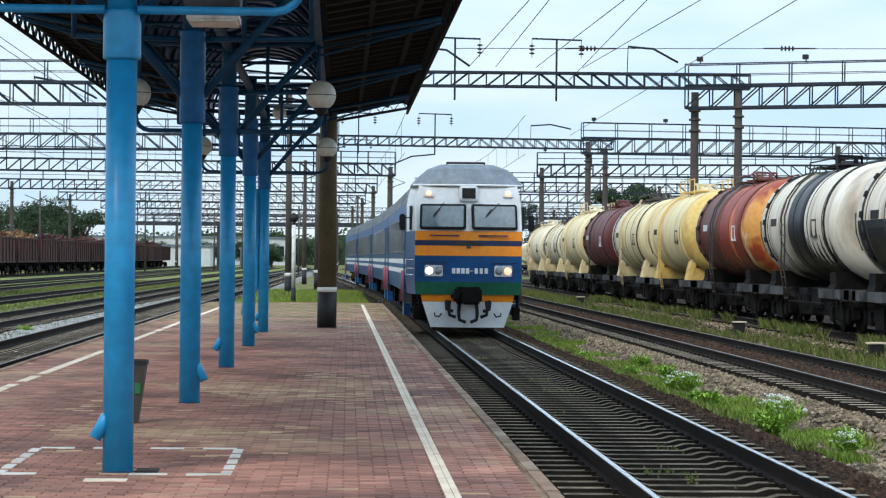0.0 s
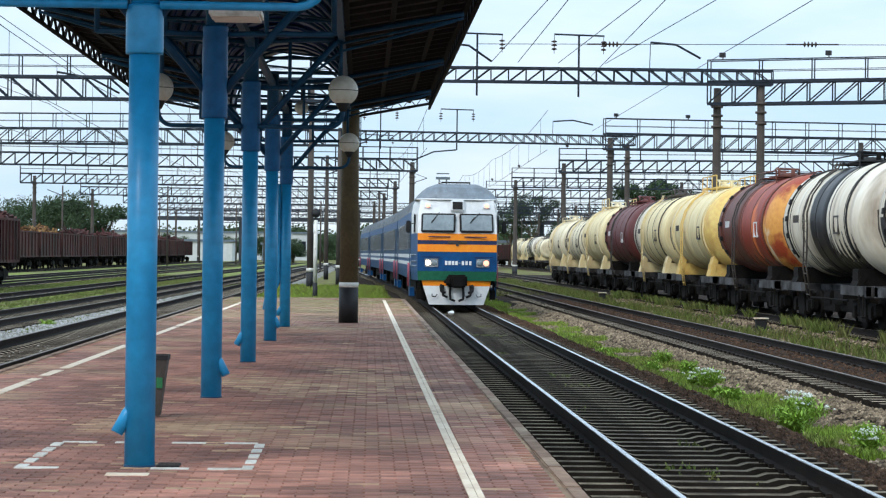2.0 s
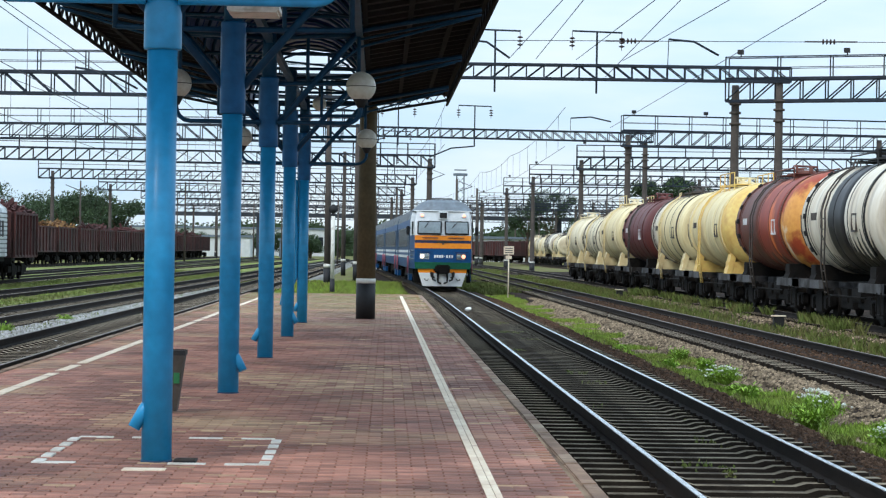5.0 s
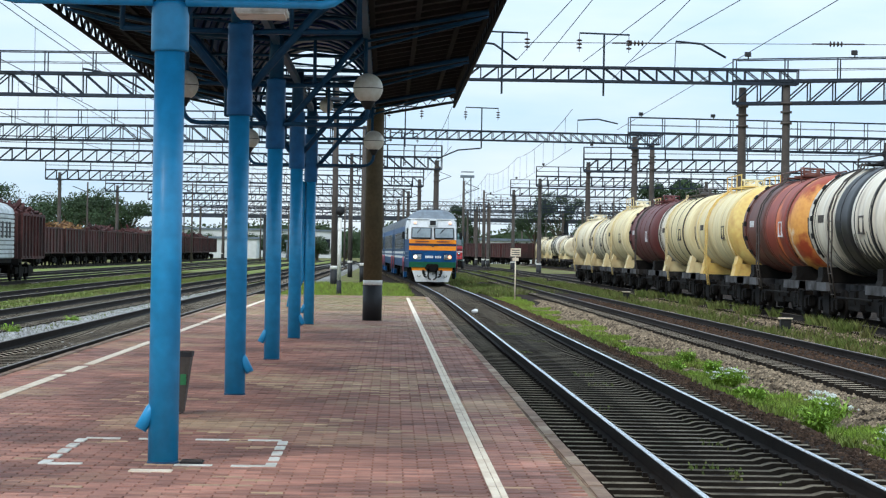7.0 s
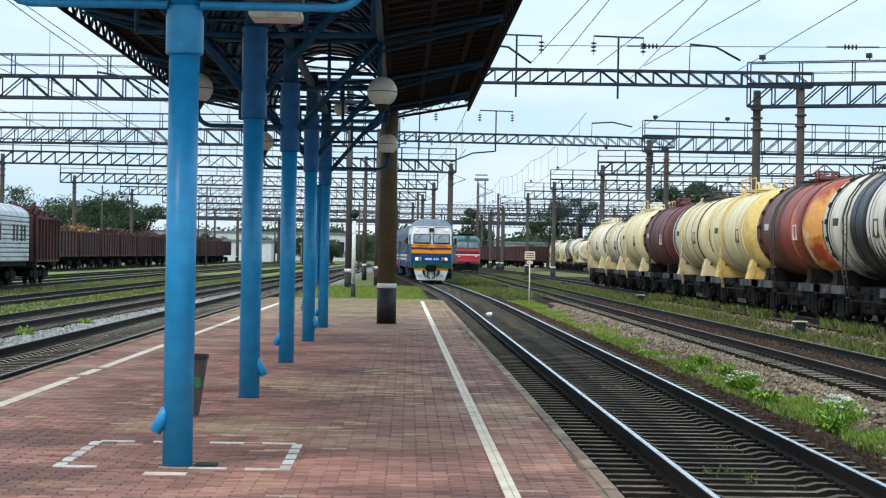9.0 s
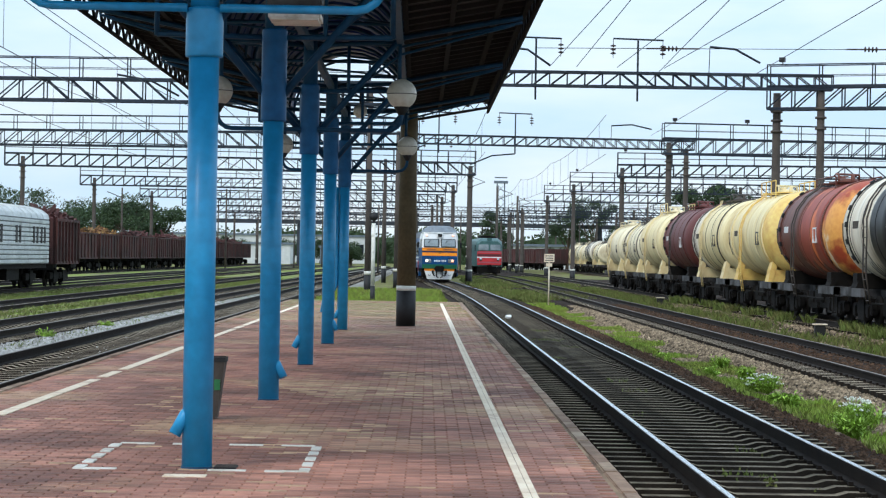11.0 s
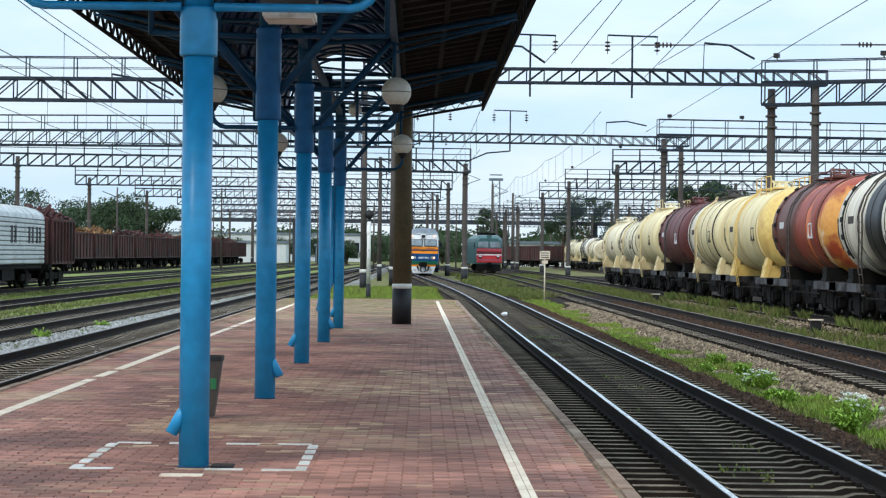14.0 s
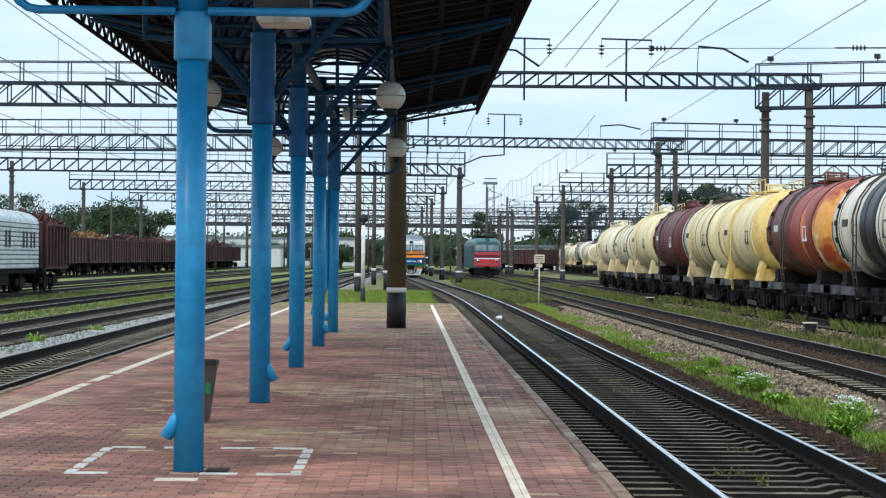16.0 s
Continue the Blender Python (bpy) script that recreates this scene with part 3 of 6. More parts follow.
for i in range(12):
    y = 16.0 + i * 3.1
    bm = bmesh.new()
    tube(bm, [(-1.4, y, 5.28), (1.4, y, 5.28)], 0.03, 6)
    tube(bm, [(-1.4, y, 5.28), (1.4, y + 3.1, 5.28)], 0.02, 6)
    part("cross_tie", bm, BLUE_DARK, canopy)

lamp_box = thing("canopy_light_box", "grey rectangular light box hung under the canopy", "ceiling lamp", pose(-1.14, 19.0, 3.98))
part("housing", boxes((-0.24, 0.24, -0.1, 0.5, 0.06, 0.45), bevel=0.02), FRAME_GREY, lamp_box)
part("diffuser", boxes((-0.23, 0.23, -0.09, 0.49, -0.03, 0.06), bevel=0.02), WHITE_PAINT, lamp_box, "pale translucent cover")
part("hanger", rods(((-0.15, 0.1, 0.45), (-0.15, 0.1, 1.30), 0.012), ((0.15, 0.1, 0.45), (0.15, 0.1, 1.30), 0.012)), BLACK, lamp_box)

cctv = thing("dome_camera", "small white dome security camera under the canopy", "security camera", pose(-1.35, 47.0, 5.0))
part("housing", turned([(0.02, 0.2), (0.14, 0.12), (0.15, 0.0), (0.10, -0.08), (0.02, -0.12)][::-1], seg=16), WHITE_PAINT, cctv)
part("stem", rods(((0, 0, 0.15), (0, 0, 0.5), 0.02)), BLACK, cctv)

litter = thing("litter_bin", "flat dark grey litter bin fixed behind the post", "litter bin", pose(-2.19, 22.4, PZ))
bm = bmesh.new()
loft(bm, [[(-0.13, -0.10, 0.02), (0.12, -0.10, 0.02), (0.12, 0.10, 0.02), (-0.13, 0.10, 0.02)], [(-0.18, -0.15, 0.64), (0.20, -0.15, 0.64), (0.20, 0.15, 0.64), (-0.18, 0.15, 0.64)]])
part("body", bm, BIN, litter)
part("rim", boxes((-0.185, 0.205, -0.155, -0.145, 0.60, 0.65), (-0.185, 0.205, 0.145, 0.155, 0.60, 0.65), (0.195, 0.205, -0.145, 0.145, 0.60, 0.65)), BLACK, litter)
part("sticker", boxes((0.09, 0.15, -0.145, -0.128, 0.31, 0.42)), GREEN_STICKER, litter, "green sticker")

drain = thing("floor_drain", "small black drain grate at the foot of the post", "drain", pose(-1.53, 17.35, PZ))
part("frame", boxes((-0.09, 0.09, -0.12, 0.12, -0.02, 0.012)), BLACK, drain)
for k in range(4):
    part("bar", boxes((-0.08, 0.08, -0.10 + 0.055 * k, -0.08 + 0.055 * k, 0.0, 0.018)), BIN, drain)
pole = thing("brown_pole", "tall brown painted pole with a black foot and white band", "pole", pose(-0.31, 53.3, PZ))
part("shaft", turned([(0.235, 0.98), (0.215, 4.0), (0.20, 9.5)], seg=28), BROWN_POLE, pole)
part("foot", turned([(0.24, -0.02), (0.24, 0.90)], seg=28), BLACK, pole, "black painted foot")
part("band", turned([(0.243, 0.88), (0.243, 1.0)], seg=28), WHITE_PAINT, pole, "white band")

# ---- overhead line gantries ----


def truss(x0, x1, z0, z1, depth, bay, r=0.035):
    bm = bmesh.new()
    n = max(1, round((x1 - x0) / bay))
    for yy in (-depth / 2, depth / 2):
        for z in (z0, z1):
            box(bm, x0, x1, yy - r * 1.3, yy + r * 1.3, z - r * 1.5, z + r * 1.5)
        for i in range(n + 1):
            x = x0 + (x1 - x0) * i / n
            rod(bm, (x, yy, z0), (x, yy, z1), r * 0.8, seg=4)
            if i < n:
                xb = x0 + (x1 - x0) * (i + 1) / n
                up = i < n / 2
                rod(bm, (x, yy, z0 if up else z1), (xb, yy, z1 if up else z0), r * 0.8, seg=4)
    for i in range(n + 1):
        x = x0 + (x1 - x0) * i / n
        for z in (z0, z1):
            rod(bm, (x, -depth / 2, z), (x, depth / 2, z), r * 0.6, seg=4)
    return bm


def insulator_string(bm, x, y, z, n=3, vertical=True):
    for i in range(n):
        if vertical:
            lathe(bm, [(0.03, -0.06), (0.13, -0.03), (0.13, 0.0), (0.03, 0.05)], m=Matrix.Translation((x, y, z - i * 0.17)), seg=10)
        else:
            lathe(bm, [(0.03, -0.06), (0.13, -0.03), (0.13, 0.0), (0.03, 0.05)], m=Matrix.Translation((x + i * 0.17, y, z)) @ pose(0, 0, 0, 0, 90, 0), seg=10)


def beam_pose(x0, y0, x1, y1):
    """The place of a beam from one end to the other in plan, and its length."""
    return pose(x0, y0, 0, rz=math.degrees(math.atan2(y1 - y0, x1 - x0))), math.hypot(x1 - x0, y1 - y0)


def heavy_beam(g, x0, y0, x1, y1):
    """A deep lattice beam with a walkway and its railing on top."""
    m, length = beam_pose(x0, y0, x1, y1)
    beam = part("crossbeam", truss(0, length, 9.25, 10.25, 0.7, 1.15, 0.042), STEEL_DARK, g)
    beam.matrix_basis = m
    bm = bmesh.new()
    n = round(length / 2.3)
    for i in range(n + 1):
        x = length * i / n
        for yy in (-0.35, 0.35):
            rod(bm, (x, yy, 10.25), (x, yy, 11.25), 0.03, seg=4)
    for yy in (-0.35, 0.35):
        box(bm, 0, length, yy - 0.02, yy + 0.02, 11.22, 11.27)
        box(bm, 0, length, yy - 0.012, yy + 0.012, 10.74, 10.77)
    part("walkway_rail", bm, STEEL_DARK, g).matrix_basis = m


def gantry_pole(g, x, y, r, h=10.0):
    bm = turned([(r + 0.06, -0.1), (r + 0.06, 0.4), (r + 0.02, 0.5), (r - 0.03, h - 0.8), (r - 0.04, h)], seg=14)
    for z in (h - 1.8, h - 1.3, h - 0.9):
        lathe(bm, [(r, z), (r + 0.06, z), (r + 0.06, z + 0.09), (r, z + 0.09)], seg=14)
    p = part("pole", bm, CONCRETE_POLE, g)
    p.matrix_basis = pose(x, y, 0)
    part("pole_foot", turned([(r + 0.065, -0.1), (r + 0.065, 1.1)], seg=14), BLACK, p)
    part("pole_band", turned([(r + 0.068, 1.1), (r + 0.068, 1.25)], seg=14), WHITE_PAINT, p)


def build_gantry(left, light, right, hangers=(), arms=()):
    """left, light, right: the ends (x0, y0, x1, y1) of the heavy beams and of the light one between them."""
    y0 = left[3]
    g = thing("overhead_gantry", "steel lattice gantry on concrete poles over the tracks", "gantry", pose(0, y0, -0.4), group="overhead line gantries")
    for x0, ya, x1, yb in (left, right):
        heavy_beam(g, x0, ya - y0, x1, yb - y0)
    gantry_pole(g, left[0] + 1.5, left[1] - y0, 0.21)
    gantry_pole(g, left[2] - 0.4, 0, 0.22)
    gantry_pole(g, right[0] + 0.4, right[1] - y0 + 0.1, 0.21)
    gantry_pole(g, 33.0, right[1] + (right[3] - right[1]) * (33.0 - right[0]) / (right[2] - right[0]) - y0, 0.21)
    if light:
        x0, ya, x1, yb = light
        m, length = beam_pose(x0, ya - y0, x1, yb - y0)
        beam = part("crossbeam", truss(0, length, 10.08, 10.70, 0.5, 0.78), STEEL_DARK, g)
        beam.matrix_basis = m
        gantry_pole(g, x1 - 0.5, yb - y0, 0.20, 10.08)
    yl = (light[1] if light else y0) - y0
    for x in hangers:
        bm = bmesh.new()
        rod(bm, (x, yl - 0.3, 9.45), (x, yl - 0.3, 12.25), 0.05, seg=6)
        rod(bm, (x - 1.12, yl - 0.3, 12.27), (x + 1.15, yl - 0.3, 12.22), 0.04, seg=6)
        h = part("hanger_mast", bm, STEEL_DARK, g)
        for dx in (-1.12, 1.12):
            bm = bmesh.new()
            insulator_string(bm, x + dx, yl - 0.3, 11.95)
            rod(bm, (x + dx, yl - 0.3, 12.25), (x + dx, yl - 0.3, 11.4), 0.015, seg=5)
            part("insulator", bm, INSULATOR, h)
    for (xa, za), (xb, zb), (xc, zc), yy in arms:
        bm = bmesh.new()
        tube(bm, [(xa, yy - y0, za + 0.4), (xb, yy - y0, zb + 0.4), (xc, yy - y0, zc + 0.4)], 0.05, 6)
        rod(bm, (xa, yy - y0, za + 0.4), (xa, yy - y0 + 0.3, 10.4), 0.02, seg=5)
        part("registration_arm", bm, STEEL_DARK, g)
    for k in (0.7, 5.5):
        m, length = beam_pose(right[0], right[1] - y0, right[2], right[3] - y0)
        bm = bmesh.new()
        rod(bm, (k, -0.35, 11.25), (k, -0.35, 11.38), 0.03, seg=6)
        box(bm, k - 0.14, k + 0.10, -0.5, -0.2, 11.36, 11.56)
        part("floodlight", bm, BLACK, g).matrix_basis = m
    return g


build_gantry((-36, 101.2, -0.2, 99.0), (-0.6, 97.0, 18.4, 96.1), (15.75, 97.4, 40, 87.7), (5.1, 9.7),
             (((12.95, 11.57), (14.11, 11.48), (15.23, 10.88), 96.7), ((3.6, 11.4), (4.72, 11.3), (5.75, 10.6), 96.7), ((-14.2, 10.1), (-12.63, 9.84), (-11.31, 9.15), 100.0)))
build_gantry((-36, 144.6, -0.2, 139.5), (-0.6, 148.0, 19.1, 150.4), (15.72, 139.4, 52, 143.2), (6.46, 1.2),
             (((13.2, 11.2), (14.6, 11.3), (16.0, 11.0), 149.0), ((6.46, 9.1), (4.9, 8.95), (3.4, 8.3), 148.5)))
build_gantry((-34.4, 177.8, 4.6, 181.3), None, (16.46, 179.4, 52, 172.5), (1.4,))
build_gantry((-36, 227.5, 3.9, 229.8), None, (15.4, 221.0, 52, 221.0), (0.8,))
build_gantry((-35.6, 273.0, 3.2, 275.5), None, (15.1, 261.5, 52, 262.0))
build_gantry((-35.2, 318.0, 2.2, 318.5), None, (15.3, 330.0, 52, 331.0))
for y in (360, 400, 455, 520):
    build_gantry((-36, y, -0.2, y), (-0.6, y, 17.0, y), (14.8, y, 52, y))


def wire(name, label, pts, r=0.012):
    bm = bmesh.new()
    tube(bm, pts, r, 5)
    return tagged(part(name, bm, WIRE), label, "overhead wire", group="overhead wires")


def sag(p0, p1, drop, n=12):
    out = []
    for i in range(n + 1):
        u = i / n
        out.append(tuple(p0[k] + (p1[k] - p0[k]) * u - (drop * 4 * u * (1 - u) if k == 2 else 0) for k in range(3)))
    return out


WY = (-40, 36, 98, 149, 180, 229, 268, 305)
for fn in (bend_main, bend_second, bend_tank, straight(-6.5), straight(-10.2), straight(-14.0)):
    for a, b in zip(WY, WY[1:]):
        if fn in (bend_main, bend_second, bend_tank) and a < 98 or fn is bend_tank:
            continue
        sa, sb = (0.3, -0.3) if (WY.index(a) % 2) else (-0.3, 0.3)
        top = sag((fn(a) + sa, a, 8.5), (fn(b) + sb, b, 8.5), 0.4)
        wire("catenary_wire", "sagging catenary wire over the track", top, 0.013)
        wire("contact_wire", "straight contact wire over the track", [(fn(a) + sa, a, 6.7), (fn(b) + sb, b, 6.7)], 0.012)
        bm = bmesh.new()
        for x, yy, z in top[1:-1:2]:
            rod(bm, (x, yy, z), (x, yy, 6.7), 0.007, seg=4)
        tagged(part("dropper_wires", bm, WIRE), "thin dropper wires between catenary and contact wire", "overhead wire", kind="stuff")
# feeder wires at the height of the gantry beams, running on past the eye
for x0, y0, x1, y1 in ((5.76, 97.0, 6.27, 71.8), (6.97, 97.0, 6.93, 71.7), (8.8, 97.0, 9.42, 71.4), (11.1, 106.3, 10.17, 71.3), (10.93, 97.0, 11.94, 71.1), (16.0, 149.5, 15.08, 70.7), (-13.9, 110.0, -13.58, 74.8)):
    k = (y1 + 40) / (y0 - y1)
    wire("feeder_wire", "dark feeder wire across the sky", [(x0, y0, 10.6), (x1, y1, 10.6), (x1 + (x1 - x0) * k, -40, 10.6)], 0.016)
wire("cross_wire", "long cross wire above the tracks with insulators", [(5.1, 96.7, 11.38), (24.84, 96.7, 11.64), (45, 96.7, 11.9)], 0.016)
for x, z in ((11.18, 11.46), (20.23, 11.59)):
    bm = bmesh.new()
    insulator_string(bm, x - 0.25, 96.7, z, 4, False)
    rod(bm, (x - 1.1, 96.7, z - 0.015), (x + 1.3, 96.7, z + 0.015), 0.035, seg=6)
    tagged(part("wire_insulator", bm, INSULATOR), "dark ribbed insulator string on the cross wire", "insulator", group="wire insulators")
# ---- rail vehicles ----


def add_bogie(parent, y, gauge=0.79, r=0.475, base=0.925, mat=None):
    mat = mat or UNDER
    bog = part("bogie", boxes((-1.12, -0.92, y - 1.35, y + 1.35, 0.38, 0.72), (0.92, 1.12, y - 1.35, y + 1.35, 0.38, 0.72), (-1.0, 1.0, y - 0.25, y + 0.25, 0.5, 0.85),
                              (-1.16, -0.88, y - 0.45, y + 0.45, 0.2, 0.85), (0.88, 1.16, y - 0.45, y + 0.45, 0.2, 0.85),
                              (-1.18, -0.9, y - base - 0.17, y - base + 0.17, 0.3, 0.66), (-1.18, -0.9, y + base - 0.17, y + base + 0.17, 0.3, 0.66), bevel=0.03), mat, parent)
    for yy in (y - base, y + base):
        bm = bmesh.new()
        for s in (-1, 1):
            m = Matrix.Translation((s * gauge, yy, r)) @ pose(0, 0, 0, 0, 90, 0)
            lathe(bm, [(r - 0.12, -0.05), (r, -0.065), (r, 0.05), (r - 0.05, 0.065), (r - 0.12, 0.03), (0.12, 0.02), (0.1, 0.09)], m=m, seg=24)
        rod(bm, (-1.1, yy, r), (1.1, yy, r), 0.08, seg=10)
        part("wheelset", bm, mat, bog)
    return bog


bm = boxes((-0.04, 0.04, -0.07, 0.07, -0.08, 0.08), bevel=0.012)
CLAMP = bpy.data.meshes.new("strap_clamp")
bm.to_mesh(CLAMP)
bm.free()
CLAMP.materials.append(BLACK)


def tank_car(y0, bands, label, fitting, saddle, rails=False, extra=None, group="tank wagons", R=1.6):
    """bands: (share of the length from the near end, material)."""
    fn = bend_tank
    yc = y0 + 6.0
    car = thing("tank_car", label, "tank car", pose(fn(yc), yc, 0, rz=math.degrees(heading(fn, yc))), group=group)
    L, zc = 5.42, 1.35 + R
    prof = [(0.05, -L), (0.44 * R, -L + 0.06), (0.74 * R, -L + 0.2), (0.906 * R, -L + 0.42), (R, -L + 0.8)]
    body = prof + [(R, -L + 0.8 + (2 * L - 1.6) * k / 12) for k in range(1, 12)] + [(r, -z) for r, z in prof[::-1]]
    shell = None
    m = Matrix.Translation((0, 0, zc)) @ pose(0, 0, 0, -90, 0, 0)
    cuts = [-L] + [-L + 2 * L * s for s, _ in bands[1:]] + [L]
    for (a, b), (_, mat) in zip(zip(cuts, cuts[1:]), bands):
        def radius(z):
            for (r0, z0), (r1, z1) in zip(body, body[1:]):
                if z0 <= z <= z1:
                    return r0 + (r1 - r0) * (z - z0) / max(1e-6, z1 - z0)
            return 0.05
        seg = [(radius(a), a)] + [p for p in body if a + 1e-3 < p[1] < b - 1e-3] + [(radius(b), b)]
        part("barrel", turned([(r, z) for r, z in seg], m=m, seg=48), mat, car)
    for k in (-3.6, -1.8, 0.0, 1.8, 3.6):
        part("weld_ring", turned([(R - 0.01, k - 0.03), (R + 0.014, k - 0.02), (R + 0.014, k + 0.02), (R - 0.01, k + 0.03)], m=m, seg=48), fitting, car)
    dh = -0.25 if saddle is UNDER else 0.15
    for yy in (-3.9, 3.9):
        bm = bmesh.new()
        box(bm, -1.35, 1.35, yy - 0.35, yy + 0.35, 1.15, 1.62, bevel=0.02)
        for s in (-1, 1):
            loft(bm, [[(s * 1.42, yy - 0.4, 1.15), (s * 1.42, yy + 0.4, 1.15), (s * 1.25, yy + 0.4, 1.15), (s * 1.25, yy - 0.4, 1.15)],
                      [(s * 1.22, yy - 0.34, 1.84 + dh), (s * 1.22, yy + 0.34, 1.84 + dh), (s * 1.0, yy + 0.34, 1.84 + dh), (s * 1.0, yy - 0.34, 1.84 + dh)]])
        bmesh.ops.recalc_face_normals(bm, faces=bm.faces)
        part("saddle", bm, saddle, car)
        bm = bmesh.new()
        for s in (-1, 1):
            pts = [(s * (R + 0.02) * math.cos(a), yy, zc + (R + 0.02) * math.sin(a)) for a in [radians(-40 + 13 * i) for i in range(11)]]
            tube(bm, pts, 0.035, 6)
        part("strap", bm, fitting, car)
        for a in (-32, -14, 4, 22, 40, 58) if saddle is UNDER and yy > 0 else ():
            c = new("strap_clamp", CLAMP)
            c.parent = car
            c.matrix_basis = Matrix.Translation((-(R + 0.05) * math.cos(radians(a)), yy, zc + (R + 0.05) * math.sin(radians(a)))) @ pose(0, 0, 0, 0, a, 0)
    frame_ob = part("underframe", boxes((-0.3, 0.3, -5.6, 5.6, 0.82, 1.1), (-1.45, 1.45, -5.55, -5.2, 0.9, 1.18), (-1.45, 1.45, 5.2, 5.55, 0.9, 1.18),
                                     (-1.45, -1.32, -5.55, -2.6, 0.92, 1.17), (-1.45, -1.32, 2.6, 5.55, 0.92, 1.17), (1.32, 1.45, -5.55, -2.6, 0.92, 1.17), (1.32, 1.45, 2.6, 5.55, 0.92, 1.17)), FRAME_GREY, car)
    part("coupler", boxes((-0.14, 0.14, -6.05, -5.5, 0.92, 1.2), (-0.14, 0.14, 5.5, 6.0, 0.92, 1.2), bevel=0.03), UNDER, car)
    add_bogie(car, -3.9)
    add_bogie(car, 3.9)
    part("hatch", turned([(0.33, zc + R - 0.05), (0.33, zc + R + 0.16), (0.28, zc + R + 0.2), (0.05, zc + R + 0.22)], seg=18), fitting, car)
    bm = boxes((-0.75, 0.75, -1.7, -0.45, zc + R + 0.02, zc + R + 0.06), (-0.75, 0.75, 0.45, 1.7, zc + R + 0.02, zc + R + 0.06))
    for s in (-0.75, 0.75):
        for yy in ((-1.7, -0.6, 0.6, 1.7) if rails else (-1.7, 1.7)):
            rod(bm, (s, yy, zc + R - 0.3), (s, yy, zc + R + (0.5 if rails else 0.22)), 0.022, seg=6)
        tube(bm, [(s, -1.7, zc + R + (0.5 if rails else 0.22)), (s, 1.7, zc + R + (0.5 if rails else 0.22))], 0.022, 6)
    part("walkway", bm, saddle if rails else fitting, car)
    for s in (-1, 1):
        bm = bmesh.new()
        for dy in (-0.22, 0.22):
            pts = [(s * 1.56, 0.9 + dy, 0.75), (s * 1.70, 0.9 + dy, 1.6)] + [(s * (R + 0.12) * math.cos(a), 0.9 + dy, zc + (R + 0.12) * math.sin(a)) for a in [radians(-10 + 18 * i) for i in range(5)]] + [(s * 0.75, 0.9 + dy, zc + R + 0.1)]
            tube(bm, pts, 0.024, 6)
        for k in range(8):
            z = 0.85 + 0.3 * k
            x = 1.58 + 0.12 * min(1, max(0, (z - 0.75) / 0.85))
            rod(bm, (s * x, 0.68, z), (s * x, 1.12, z), 0.016, seg=6)
        part("ladder", bm, BIN if saddle is UNDER else saddle, car)
    bm = boxes((-1.1, -0.7, -1.4, -0.2, 0.6, 1.0), (-0.9, -0.5, 1.2, 2.0, 0.55, 0.95), bevel=0.03)
    rod(bm, (-1.2, -2.4, 0.75), (-1.2, 2.4, 0.75), 0.03, seg=6)
    # two wide blocks added to shut out light below the frame
    box(bm, -1.0, 1.0, -2.2, -0.6, 0.42, 0.78, bevel=0.03)
    box(bm, -0.85, 0.85, 0.7, 2.3, 0.36, 0.74, bevel=0.03)
    part("brake_gear", bm, UNDER, car)
    part("step", boxes((-1.52, -1.40, -5.4, -4.9, 0.35, 0.39), (-1.50, -1.47, -5.4, -5.36, 0.35, 0.95), (-1.50, -1.47, -4.94, -4.9, 0.35, 0.95)), UNDER, car)
    for k in range(5):
        part("number_bar", boxes((-R - 0.012, -R + 0.05, 3.0 - 0.16 * k, 3.11 - 0.16 * k, zc - 0.02, zc + 0.20)), extra, car, "unreadable painted marks")
    part("number_frame", boxes((-R - 0.012, -R + 0.05, -2.9, -2.3, zc + 0.05, zc + 0.10), (-R - 0.012, -R + 0.05, -2.9, -2.84, zc - 0.35, zc + 0.05), (-R - 0.012, -R + 0.05, -2.36, -2.3, zc - 0.35, zc + 0.05), (-R - 0.012, -R + 0.05, -2.9, -2.3, zc - 0.40, zc - 0.35)), extra, car, "painted frame mark")
    bm = bmesh.new()
    tube(bm, [(-0.5, -0.9, zc + R), (-0.5, -0.9, zc + R + 0.28), (-0.5, -0.4, zc + R + 0.34), (0.4, 0.2, zc + R + 0.34), (0.4, 0.2, zc + R)], 0.04, 6)
    gear = UNDER if fitting is BLACK else fitting
    part("vent_pipe", bm, gear, car)
    for yy in (-0.75, 0.75, 1.2):
        part("valve", rods(((0, yy, zc + R - 0.05), (0, yy, zc + R + 0.30), 0.07), ((-0.15, yy, zc + R + 0.30), (0.15, yy, zc + R + 0.30), 0.025), seg=8), gear, car)
    bm = bmesh.new()
    tube(bm, [(-R * math.cos(a) * 1.0 - 0.01, 4.6, zc + R * math.sin(a)) for a in (-0.5, -0.2, 0.1)], 0.03, 5)
    part("side_pipe", bm, BIN, car)
    return car


